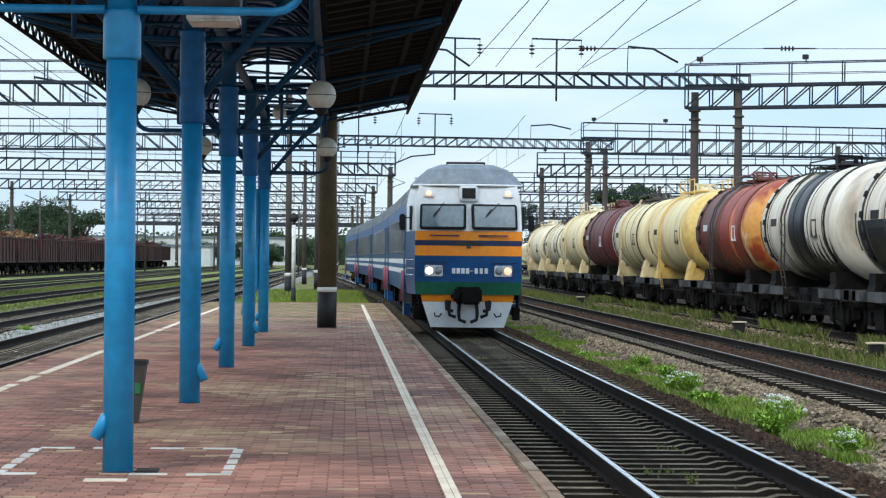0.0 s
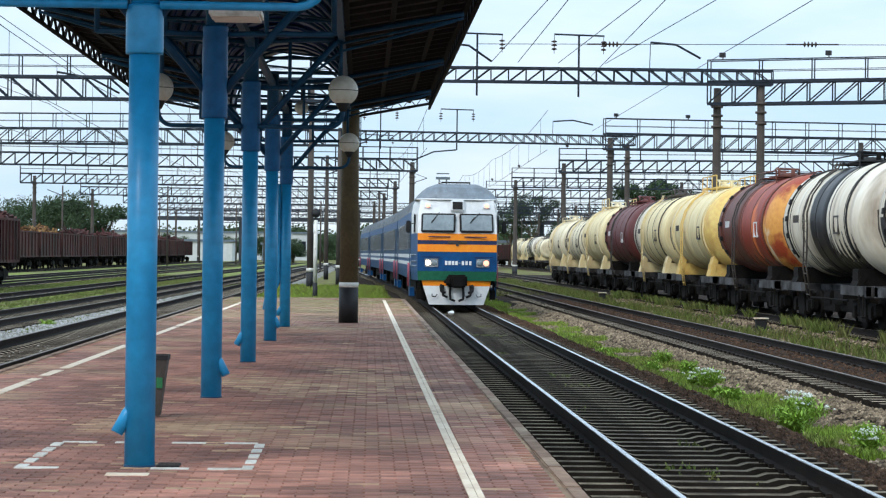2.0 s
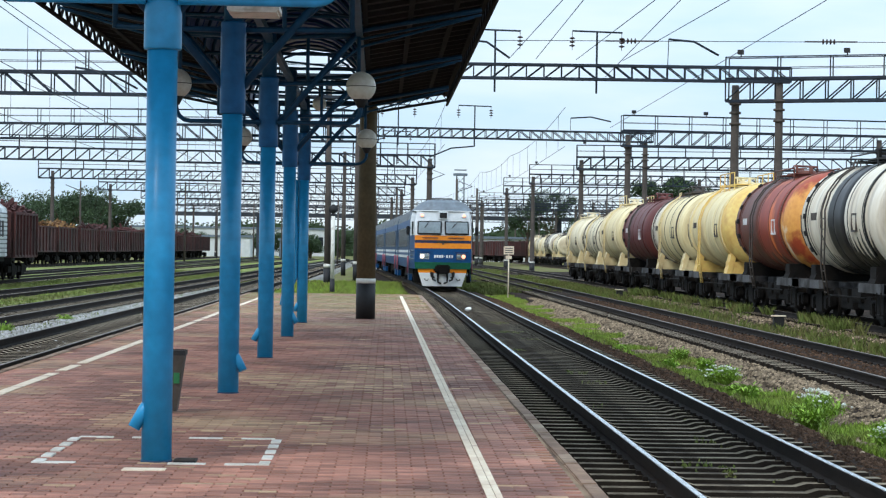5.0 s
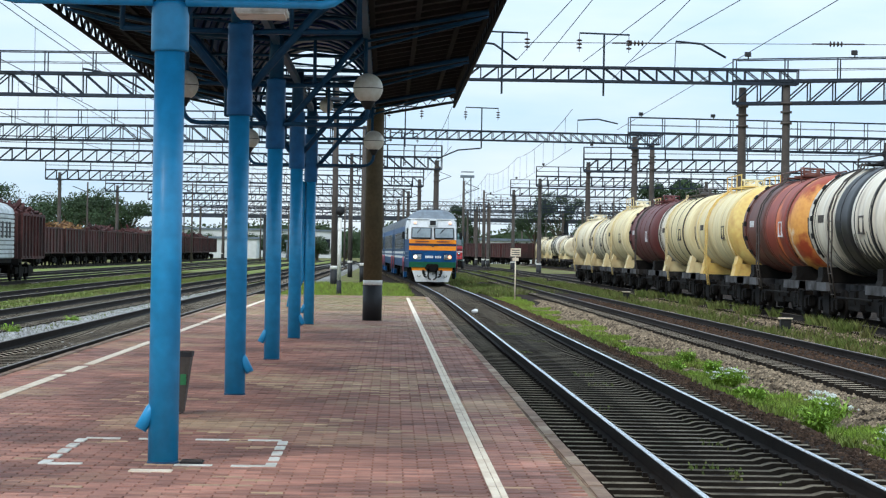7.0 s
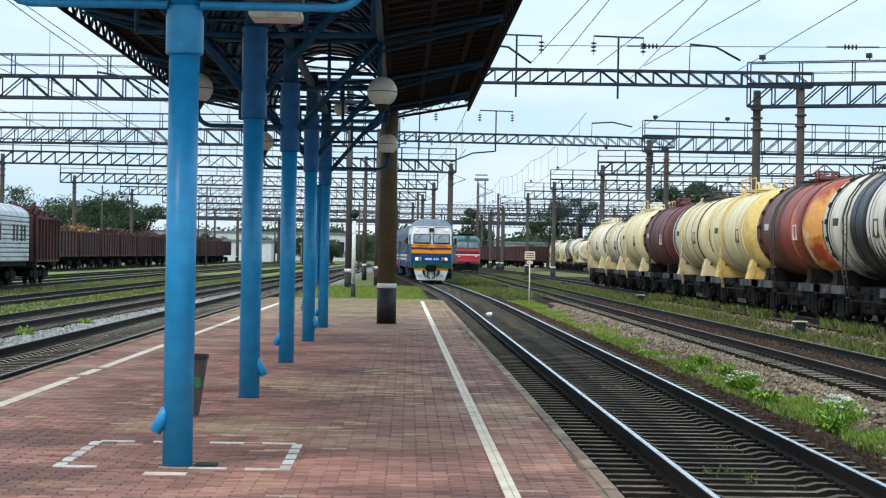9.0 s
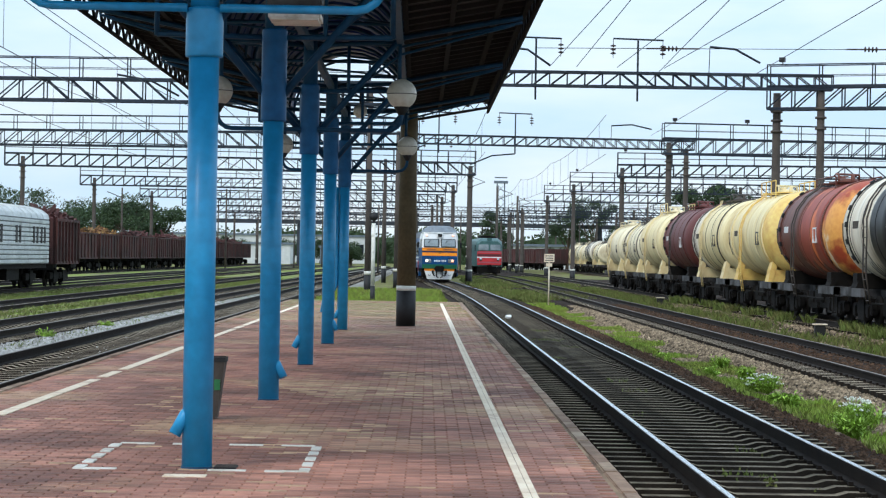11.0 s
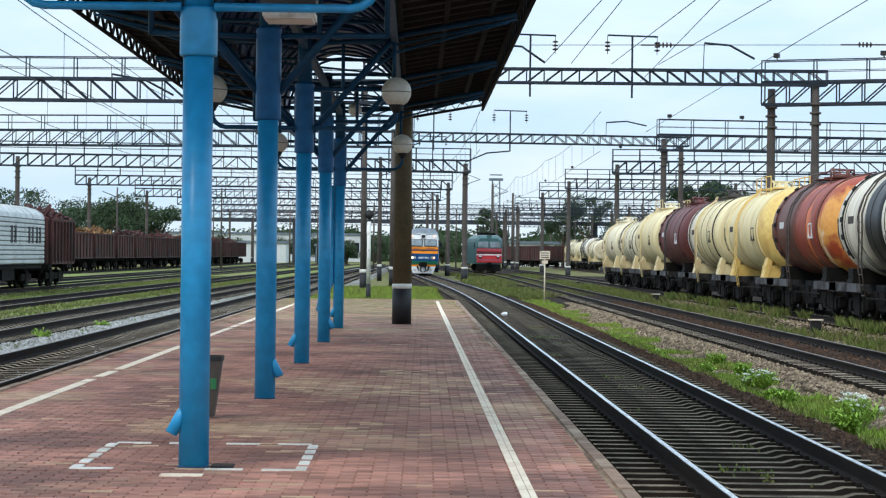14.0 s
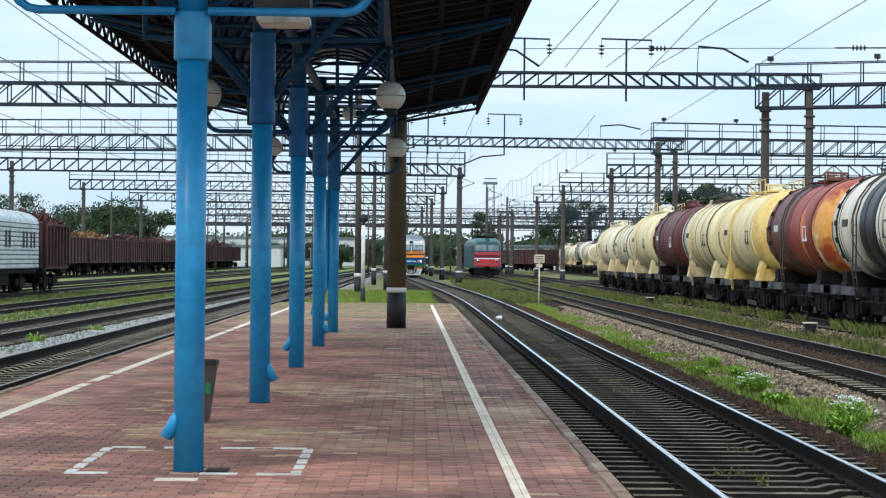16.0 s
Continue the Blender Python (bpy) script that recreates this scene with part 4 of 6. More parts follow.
TANKS = [
    (42.2, [(0, TANK_WHITE)], "dirty white tank car with a black panel on its barrel", FRAME_GREY, UNDER, False, BLACK),
    (54.2, [(0, TANK_WHITE), (0.37, TANK_BLACK), (0.57, TANK_WHITE)], "white tank car with a black oil-stained band", BLACK, UNDER, False, BIN),
    (66.1, [(0, TANK_ORANGE), (0.15, TANK_RED), (0.52, TANK_BROWN)], "rust-red and brown tank car with an orange end", TANK_BROWN, UNDER, False, T_WHITE),
    (78.0, [(0, TANK_YELLOW), (0.2, TANK_CREAM)], "cream-yellow tank car with a railed top walkway", TANK_CREAM, TANK_YELLOW, True, BIN),
    (90.0, [(0, TANK_CREAM), (0.75, TANK_WHITE)], "pale cream tank car with white end rings", BIN, TANK_CREAM, False, BIN),
    (102.0, [(0, TANK_MAROON)], "maroon tank car with flaking paint", TANK_MAROON, UNDER, False, T_WHITE),
    (114.0, [(0, TANK_CREAM)], "pale cream tank car with yellow ladders", TANK_PALE, TANK_CREAM, True, BIN),
    (126.0, [(0, TANK_PALE)], "pale cream tank car with yellow ladders", BIN, TANK_CREAM, False, BIN),
    (138.0, [(0, TANK_PALE)], "pale cream tank car with yellow ladders", TANK_PALE, TANK_CREAM, False, BIN),
]
tanks = [tank_car(*spec, R=1.42 if spec[0] > 120 else 1.6) for spec in TANKS]


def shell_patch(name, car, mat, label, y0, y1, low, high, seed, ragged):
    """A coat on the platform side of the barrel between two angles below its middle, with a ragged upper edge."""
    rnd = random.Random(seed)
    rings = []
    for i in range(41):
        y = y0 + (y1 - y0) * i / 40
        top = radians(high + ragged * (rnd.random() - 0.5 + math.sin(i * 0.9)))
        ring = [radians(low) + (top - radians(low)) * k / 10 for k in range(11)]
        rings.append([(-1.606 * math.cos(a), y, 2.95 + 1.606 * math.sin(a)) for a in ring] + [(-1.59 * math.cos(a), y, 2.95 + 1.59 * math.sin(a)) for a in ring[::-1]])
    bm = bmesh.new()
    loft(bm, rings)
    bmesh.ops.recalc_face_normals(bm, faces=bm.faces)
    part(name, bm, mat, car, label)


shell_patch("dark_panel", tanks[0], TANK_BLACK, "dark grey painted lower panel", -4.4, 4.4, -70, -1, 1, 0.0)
shell_patch("oil_stain", tanks[1], TANK_BLACK, "black oil run on the barrel", -4.3, -1.35, -85, -30, 2, 13.0)
shell_patch("oil_stain", tanks[1], TANK_BLACK, "black oil run on the barrel", 0.70, 2.6, -85, -52, 3, 12.0)
# two barrels are darker towards the bottom, with a ragged edge
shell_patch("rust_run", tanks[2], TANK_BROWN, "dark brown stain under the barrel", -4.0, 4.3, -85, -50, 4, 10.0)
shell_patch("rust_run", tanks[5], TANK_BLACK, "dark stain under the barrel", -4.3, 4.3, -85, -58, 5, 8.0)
# a second string stands farther down the yard
for k in range(5):
    copy_thing(tanks[(7, 1, 8, 7, 8)[k]], pose(26.0, 300.0 + 12.0 * k, 0))


def gondola(fn, y0, length=13.9, load=None, label="maroon open gondola wagon with ribbed sides"):
    yc = y0 + length / 2
    car = thing("gondola_wagon", label, "freight wagon", pose(fn(yc), yc, 0, rz=math.degrees(heading(fn, yc))), group="gondola wagons")
    h = length / 2 - 0.45
    bm = boxes((-1.5, -1.44, -h, h, 1.25, 3.45), (1.44, 1.5, -h, h, 1.25, 3.45), (-1.5, 1.5, -h, -h + 0.06, 1.25, 3.45), (-1.5, 1.5, h - 0.06, h, 1.25, 3.45), (-1.5, 1.5, -h, h, 1.15, 1.27))
    part("body", bm, WAGON_RED, car)
    bm = bmesh.new()
    for s in (-1, 1):
        box(bm, s * 1.5, s * 1.58, -h, h, 3.36, 3.50)
        box(bm, s * 1.5, s * 1.56, -h, h, 1.15, 1.30)
        for i in range(8):
            y = -h + 0.1 + (2 * h - 0.2) * i / 7
            box(bm, s * 1.5, s * 1.60, y - 0.07, y + 0.07, 1.2, 3.42)
    for i in range(4):
        x = -1.3 + i * 0.87
        box(bm, x - 0.06, x + 0.06, -h - 0.09, -h, 1.2, 3.42)
    part("rib", bm, WAGON_RED, car)
    part("underframe", boxes((-0.3, 0.3, -length / 2 + 0.1, length / 2 - 0.1, 0.8, 1.15), (-1.4, 1.4, -h, -h + 0.2, 0.85, 1.15), (-0.15, 0.15, -length / 2, length / 2, 0.9, 1.15)), UNDER, car)
    add_bogie(car, -length / 2 + 2.6)
    add_bogie(car, length / 2 - 2.6)
    if load:
        rnd = random.Random(int(y0 * 10))
        bm = bmesh.new()
        for _ in range(260):
            x, y = rnd.uniform(-1.3, 1.3), rnd.uniform(-h + 0.2, h - 0.2)
            s = rnd.uniform(0.08, 0.28)
            bmesh.ops.create_cube(bm, size=1.0, matrix=Matrix.LocRotScale((x, y, 3.35 + rnd.uniform(-0.1, 0.75) * (1 - abs(x) / 1.8)), Euler((rnd.uniform(0, 3), rnd.uniform(0, 3), rnd.uniform(0, 3))), (s, s * rnd.uniform(1, 4), s * 0.6)))
        part("load", bm, load, car, "heap of loose load")
    return car


for i in range(13):
    gondola(straight(-32.0, 0.004), 185 + i * 14.2, load=(None, SCRAP, None, WAGON_RED, None, WAGON_RED)[i % 6], label="maroon open gondola wagon loaded above its rim" if i % 2 else "maroon open gondola wagon with ribbed sides")
gondola(straight(-20.5, 0.004), 109.2, 8.0, load=WAGON_RED, label="maroon open gondola wagon loaded above its rim")
for i in range(5):
    gondola(straight(58.1, -0.107), 338 + i * 14.2)


def reefer(y0, length=21.5):
    fn = straight(-20.5, 0.004)
    yc = y0 + length / 2
    car = thing("refrigerator_wagon", "white ribbed refrigerator wagon with a rounded roof", "freight wagon", pose(fn(yc), yc, 0))
    h = length / 2 - 0.5
    sec = [(-1.5, 1.2), (1.5, 1.2), (1.5, 3.4), (1.42, 3.62), (1.1, 3.85), (0.5, 4.0), (0, 4.04), (-0.5, 4.0), (-1.1, 3.85), (-1.42, 3.62), (-1.5, 3.4)]
    bm = bmesh.new()
    loft(bm, [[(x, y, z) for x, z in sec] for y in (-h, h)])
    # grey walls paint the shade of the grooves between the white ribs
    for f in bm.faces:
        f.material_index = 1 if f.calc_center_median().z > 3.41 else 0
    part("body", bm, (REEFER_GROOVE_SHADE, REEFER_WHITE), car)
    for s in (-1, 1):
        for k in range(10):
            z = 1.24 + 0.215 * k
            bm = boxes((s * 1.49, s * 1.535, -h, h, z, z + 0.16), bevel=0.015)
            part("side_rib", bm, REEFER_WHITE, car)
        for y in (-7.5, -6.6, -3, -2.1, 1.5, 2.4, 6, 6.9, h - 2.2, h - 1.3):
            part("window", boxes((s * 1.5, s * 1.545, y - 0.25, y + 0.25, 2.2, 3.0)), FRAME_GREY, car)
    for k in range(9):
        x = -1.35 + 0.3375 * k
        part("end_rib", boxes((x - 0.04, x + 0.04, h - 0.01, h + 0.05, 1.3, 3.45)), REEFER_WHITE, car)
    bm = bmesh.new()
    for k in range(14):
        y = -h + 2 * h * k / 13
        tube(bm, [(x * 1.01, y, z + 0.02) for x, z in sec[2:]], 0.03, 5)
    part("roof_rib", bm, REEFER_WHITE, car)
    part("underframe", boxes((-1.4, 1.4, -h, h, 0.98, 1.2), (-1.3, 1.3, -4, -1.2, 0.45, 1.0), (-1.3, 1.3, 0.5, 3.5, 0.45, 1.0), (-0.15, 0.15, -length / 2, length / 2, 0.9, 1.15)), UNDER, car)
    add_bogie(car, -h + 2.6)
    add_bogie(car, h - 2.6)
    return car


reefer(86.9)

# ---- diesel multiple-unit train ----
LEVELS = [(1.50, 0.95), (1.55, 1.30), (1.56, 1.46), (1.56, 1.60), (1.56, 1.73), (1.56, 1.87), (1.56, 2.02), (1.55, 3.06), (1.53, 3.40), (1.44, 3.72), (1.22, 3.98), (0.75, 4.17), (0.0, 4.25)]


def shell_section(y, w=1.0, top=1.0, drop=0.0):
    right = [(x * w, y, 0.95 + (z - 0.95) * top) for x, z in LEVELS]
    left = [(-x * w, y, 0.95 + (z - 0.95) * top) for x, z in LEVELS[-2::-1]]
    return right + left


def shell(bm, rings, mats):
    vs = [[bm.verts.new(p) for p in r] for r in rings]
    n = len(vs[0])
    k = len(LEVELS) - 1
    for p, q in zip(vs, vs[1:]):
        for i in range(n):
            f = bm.faces.new((p[i], p[(i + 1) % n], q[(i + 1) % n], q[i]))
            j = i if i < k else 2 * k - 1 - i if i < 2 * k else -1
            f.material_index = mats[j] if j >= 0 else 0
            f.smooth = j >= 8
    bm.faces.new(vs[0][::-1])
    bm.faces.new(vs[-1])
    bmesh.ops.recalc_face_normals(bm, faces=bm.faces)


CAR_MATS = (T_SIDE, T_BLUE, T_WHITE, T_ROOF)
BAND = [1, 1, 2, 1, 2, 0, 0, 1, 3, 3, 3, 3]


def coach_sides(car, y0, y1, doors):
    for s in (-1, 1):
        y = y0 + 0.9
        while y + 1.3 < y1:
            if not any(abs(y + 0.65 - d) < 1.5 for d in doors):
                w = part("window", boxes((s * 1.545, s * 1.565, y, y + 1.35, 2.10, 2.98), bevel=0.008), DARK_GLASS, car)
                part("window_frame", boxes((s * 1.55, s * 1.575, y - 0.05, y + 1.4, 2.04, 2.10), (s * 1.55, s * 1.575, y - 0.05, y + 1.4, 2.98, 3.04), (s * 1.55, s * 1.575, y - 0.05, y, 2.10, 2.98), (s * 1.55, s * 1.575, y + 1.35, y + 1.4, 2.10, 2.98)), CHROME, w)
            y += 1.62
        for d in doors:
            dr = part("door", boxes((s * 1.55, s * 1.575, d - 0.62, d + 0.62, 0.62, 2.98), bevel=0.01), T_SIDE, car)
            part("door_window", boxes((s * 1.57, s * 1.582, d - 0.42, d + 0.42, 2.10, 2.86)), DARK_GLASS, dr)
            for e in (-0.72, 0.72):
                part("handrail", rods(((s * 1.61, d + e, 0.70), (s * 1.61, d + e, 1.55), 0.02), seg=8), T_PINK, dr, "red handrail")
            part("door_step", boxes((s * 1.40, s * 1.58, d - 0.6, d + 0.6, 0.34, 0.66)), T_BLUE, dr)
    n = int((y1 - y0) / 0.65)
    bm = bmesh.new()
    for i in range(n):
        y = y0 + (y1 - y0) * (i + 0.5) / n
        pts = [(x * 1.006, y, z + 0.008) for x, z in LEVELS[8:]] + [(-x * 1.006, y, z + 0.008) for x, z in LEVELS[-2:7:-1]]
        tube(bm, pts, 0.016, 4)
    part("roof_rib", bm, T_ROOF, car)
    part("roof_vent", boxes(*[(-0.35, 0.35, y0 + 3 + k * 4.5, y0 + 4 + k * 4.5, 4.2, 4.42) for k in range(4)], bevel=0.05), T_ROOF, car)


def coach(label, length=25.0):
    car = thing("train_coach", label, "railcar", group="cars of the passenger train")
    bm = bmesh.new()
    shell(bm, [shell_section(0.15), shell_section(length - 0.15)], BAND)
    part("body", bm, CAR_MATS, car)
    coach_sides(car, 0.4, length - 0.4, (2.0, length - 2.0))
    part("underframe", boxes((-1.25, 1.25, 5.5, length - 5.5, 0.45, 0.95), (-0.15, 0.15, -0.35, length + 0.35, 0.85, 1.1)), UNDER, car)
    part("gangway", boxes((-0.7, 0.7, -0.3, 0.2, 1.1, 3.2)), RUBBER, car)
    add_bogie(car, 3.2, base=1.2)
    add_bogie(car, length - 3.2, base=1.2)
    return car


def slab(name, parent, mat, x0, x1, y0, y1, z0, z1, bevel=0.015, label=""):
    return part(name, boxes((x0, x1, y0, y1, z0, z1), bevel=bevel), mat, parent, label)


def cab_car(length=25.0):
    car = thing("train_cab_car", "blue diesel railcar with white cab front and two orange bands", "railcar", group="cars of the passenger train")
    bm = bmesh.new()
    shell(bm, [shell_section(2.1), shell_section(length - 0.15)], BAND)
    part("body", bm, CAR_MATS, car)
    coach_sides(car, 4.4, length - 0.4, (3.4, length - 2.0))
    # the cab narrows towards its flat front
    zb = [(1.36, 0.95), (1.39, 1.28), (1.39, 1.96), (1.39, 2.60), (1.37, 3.30), (1.33, 3.55), (1.28, 3.80)]
    wb = [(1.50, 0.95), (1.55, 1.28), (1.56, 1.96), (1.55, 2.60), (1.55, 3.30), (1.50, 3.60), (1.42, 3.80)]
    rake = [0.10, 0.0, 0.0, 0.03, 0.22, 0.30, 0.36]
    for s in (-1, 1):
        bm = bmesh.new()
        for k in range(len(zb) - 1):
            q = [(s * zb[k][0], rake[k], zb[k][1]), (s * wb[k][0], 2.12, wb[k][1]), (s * wb[k + 1][0], 2.12, wb[k + 1][1]), (s * zb[k + 1][0], rake[k + 1], zb[k + 1][1])]
            f = bm.faces.new([bm.verts.new(p) for p in q])
            f.material_index = 0 if k >= 3 else 1
        bmesh.ops.remove_doubles(bm, verts=bm.verts, dist=1e-4)
        part("cab_side", bm, (T_WHITE, T_BLUE), car)
    # front panels, one above the other
    def panel(name, mat, k0, z0, z1, out=0.0, label="", shrink=0.0):
        def at(z):
            for (x0, a), (x1, b), r0, r1 in zip(zb, zb[1:], rake, rake[1:]):
                if a <= z <= b + 1e-6:
                    u = (z - a) / (b - a)
                    return x0 + (x1 - x0) * u - shrink, r0 + (r1 - r0) * u
            return zb[-1][0] - shrink, rake[-1]
        (xa, ya), (xb, yb) = at(z0), at(z1)
        n = 8
        rings = []
        for z, xw, yy in ((z0, xa, ya), (z1, xb, yb)):
            front = [(-xw + 2 * xw * i / n, yy - out - 0.10 * (1 - (2 * i / n - 1) ** 2), z) for i in range(n + 1)]
            rings.append(front + [(xw, yy + 0.12, z), (-xw, yy + 0.12, z)])
        bm = bmesh.new()
        loft(bm, rings)
        bmesh.ops.recalc_face_normals(bm, faces=bm.faces)
        return part(name, bm, mat, car, label)
    panel("belly_panel", T_GREEN, 0, 0.95, 1.28, label="green lower panel")
    panel("front_panel", T_BLUE, 1, 1.28, 1.96, label="blue front panel")
    panel("band", T_ORANGE, 2, 1.96, 2.22, 0.012, "orange band")
    panel("band", T_NAVY, 2, 2.22, 2.36, 0.004, "navy band")
    panel("band", T_ORANGE, 2, 2.36, 2.60, 0.012, "orange band")
    panel("mask", T_WHITE, 3, 2.60, 3.30, 0.0, "white cab mask")
    panel("mask", T_WHITE, 4, 3.30, 3.80, 0.0, "white cab mask")
    # windscreens follow the rake of the mask
    for s in (-1, 1):
        m = pose(s * 0.665, 0.03, 2.96, -15.5, 0, s * 6.0)
        ws = part("windscreen", boxes((-0.60, 0.60, -0.075, 0.0, -0.345, 0.345), bevel=0.03), RUBBER, car, "black rubber seal")
        ws.matrix_basis = m
        part("glass", boxes((-0.555, 0.555, -0.085, -0.02, -0.30, 0.30), bevel=0.02), T_GLASS, ws, "windscreen glass")
        bm = bmesh.new()
        tube(bm, [(0.08 + 0.05 * s, -0.11, 0.36), (-0.22 + 0.02 * s, -0.10, 0.02)], 0.012, 6)
        tube(bm, [(-0.08, -0.10, 0.20), (-0.24, -0.10, -0.02)], 0.02, 4)
        part("wiper", bm, BLACK, ws)
        part("sun_visor", boxes((-0.5, 0.5, -0.03, -0.025, 0.1, 0.28)), FRAME_GREY, ws)
        lt = part("marker_lamp", boxes((-0.14, 0.14, -0.05, 0.08, -0.10, 0.10), bevel=0.03), T_WHITE, car, "upper marker lamp")
        lt.matrix_basis = pose(s * 1.03, 0.25, 3.56, -20, 0, s * 8)
        part("lens", turned([(0.075, 0.0), (0.075, 0.02), (0.03, 0.03)], m=pose(0, -0.05, 0, 90, 0, 0), seg=16), LAMP_RED, lt, "lit warm lens")
        hb = part("headlight_box", boxes((-0.235, 0.235, -0.05, 0.10, -0.145, 0.145), bevel=0.02), CHROME, car, "pale twin headlight box")
        hb.matrix_basis = pose(s * 0.90, -0.06, 1.57, 0, 0, s * 6)
        for k in (-1, 1):
            lit = (k == s)
            part("headlight", turned([(0.10, 0.0), (0.10, 0.02), (0.04, 0.03)], m=pose(k * 0.115, -0.05, 0, 90, 0, 0), seg=18), (LAMP_ON if s < 0 and k < 0 else LAMP_RED if s > 0 and k > 0 else T_GLASS), hb)
        part("grille", boxes((s * 0.25, s * 1.02, -0.135, -0.09, 2.47, 2.50)), T_NAVY, car)
        part("mirror", boxes((s * 1.62, s * 1.78, 0.75, 0.86, 2.62, 3.05), bevel=0.03), RUBBER, car)
        part("mirror_arm", rods(((s * 1.45, 0.9, 2.95), (s * 1.68, 0.82, 2.95), 0.015)), BLACK, car)
        part("side_window", boxes((s * 1.46, s * 1.50, 0.75, 1.4, 2.62, 3.28), bevel=0.02), DARK_GLASS, car)
        bm = bmesh.new()
        for z in (1.45, 1.62, 1.85):
            tube(bm, [(s * 1.42, 0.2, z), (s * 1.56, 1.6, z)], 0.015, 6)
        part("grab_rail", bm, CHROME, car)
        part("front_rail", boxes((s * 0.60, s * 1.25, -0.16, -0.12, 1.76, 1.79)), T_NAVY, car)
    sp = part("spotlight", boxes((-0.24, 0.24, -0.10, 0.25, -0.20, 0.20), bevel=0.03), T_WHITE, car, "roof spotlight housing")
    sp.matrix_basis = pose(0, 0.16, 3.57, -12, 0, 0)
    part("glass", boxes((-0.195, 0.195, -0.115, -0.05, -0.165, 0.15), bevel=0.02), RUBBER, sp, "dark spotlight glass")
    part("reflector", turned([(0.08, 0.0), (0.08, 0.012)], m=pose(0, -0.115, -0.05, 90, 0, 0), seg=14), FRAME_GREY, sp)
    # brim and dome of the roof
    bm = bmesh.new()
    brim = [(1.42 * math.sin(a), 0.62 - 0.42 * math.cos(a) ** 0.8 if math.cos(a) > 0 else 0.62, 3.78) for a in [radians(-88 + 176 * i / 16) for i in range(17)]]
    rings = []
    for f, z in ((1.0, 3.76), (1.012, 3.81), (1.0, 3.85), (0.90, 4.03), (0.74, 4.23), (0.50, 4.36)):
        rings.append([(x * f, 2.2 + (y - 2.2) * (0.55 + 0.45 * f) + 0.0, z) for x, y, _ in brim] + [(1.44 * f, 2.4, z), (-1.44 * f, 2.4, z)])
    loft(bm, rings, smooth=False)
    bmesh.ops.recalc_face_normals(bm, faces=bm.faces)
    part("cab_roof", bm, T_ROOF, car)
    bm = bmesh.new()
    tube(bm, [(x, y - 0.01, 3.80) for x, y, _ in brim], 0.03, 6)
    part("roof_gutter", bm, T_WHITE, car)
    part("roof_antenna", rods(((-0.5, 1.6, 4.44), (0.5, 1.6, 4.44), 0.03), ((-0.5, 1.6, 4.2), (-0.5, 1.6, 4.46), 0.025), ((0.5, 1.6, 4.2), (0.5, 1.6, 4.46), 0.025)), BLACK, car)
    bm = bmesh.new()
    box(bm, -0.33, 0.33, -0.14, -0.10, 2.25, 2.33)
    box(bm, -0.05, 0.05, -0.145, -0.10, 2.16, 2.27)
    part("emblem", bm, FRAME_GREY, car, "plain grey emblem")
    bm = bmesh.new()
    for x in (-0.43, -0.31, -0.19, -0.07):
        box(bm, x, x + 0.09, -0.115, -0.095, 1.50, 1.64)
    for x in (0.16, 0.29, 0.42):
        box(bm, x, x + 0.08, -0.115, -0.095, 1.50, 1.64)
    box(bm, 0.05, 0.11, -0.115, -0.095, 1.56, 1.58)
    part("fleet_mark", bm, T_WHITE, car, "pale marking bars")
    # plough, hoses and coupler
    bm = bmesh.new()
    loft(bm, [[(-1.18, 0.18, 0.76), (0, 0.02, 0.76), (1.18, 0.18, 0.76), (1.18, 0.26, 0.76), (-1.18, 0.26, 0.76)], [(-0.96, 0.24, 0.10), (0, 0.08, 0.10), (0.96, 0.24, 0.10), (0.96, 0.32, 0.10), (-0.96, 0.32, 0.10)]])
    bmesh.ops.recalc_face_normals(bm, faces=bm.faces)
    plough = part("plough", bm, T_WHITE, car, "white snow plough")
    bm = bmesh.new()
    loft(bm, [[(-1.22, 0.16, 0.95), (0, 0.0, 0.95), (1.22, 0.16, 0.95), (1.22, 0.30, 0.95), (-1.22, 0.30, 0.95)], [(-1.18, 0.18, 0.762), (0, 0.02, 0.762), (1.18, 0.18, 0.762), (1.18, 0.30, 0.762), (-1.18, 0.30, 0.762)]])
    bmesh.ops.recalc_face_normals(bm, faces=bm.faces)
    part("plough_band", bm, T_ORANGE, plough, "orange top band")
    for s in (-1, 1):
        bm = bmesh.new()
        tube(bm, [(s * 0.86, 0.08, 0.48), (s * 0.86, 0.06, 0.40), (s * 0.74, 0.05, 0.38), (s * 0.68, 0.06, 0.47)], 0.02, 6)
        part("hook", bm, BLACK, plough)
        for x, z in ((0.22, 0.42), (0.48, 0.55), (0.55, 0.70)):
            bm = bmesh.new()
            tube(bm, [(s * x, 0.02, 0.78), (s * (x + 0.02), -0.06, z + 0.05), (s * x, -0.08, z - 0.12), (s * (x - 0.16), -0.07, z - 0.18)], 0.045, 8)
            part("air_hose", bm, RUBBER, plough)
        part("side_step", boxes((s * 1.22, s * 1.40, 0.6, 1.0, 0.28, 0.62), (s * 1.3, s * 1.36, 0.62, 0.7, 0.6, 1.1)), UNDER, car)
    bm = boxes((-0.36, 0.36, -0.12, 0.3, 0.72, 1.16), (-0.20, 0.28, -0.38, 0.0, 0.70, 1.10), (-0.45, -0.18, -0.30, 0.0, 0.80, 1.02), bevel=0.06)
    part("coupler", bm, UNDER, car, "black automatic coupler")
    part("underframe", boxes((-1.25, 1.25, 6.0, length - 5.5, 0.45, 0.95), (-1.3, 1.3, 0.3, 2.0, 0.8, 1.0)), UNDER, car)
    add_bogie(car, 3.4, base=1.2)
    add_bogie(car, length - 3.2, base=1.2)
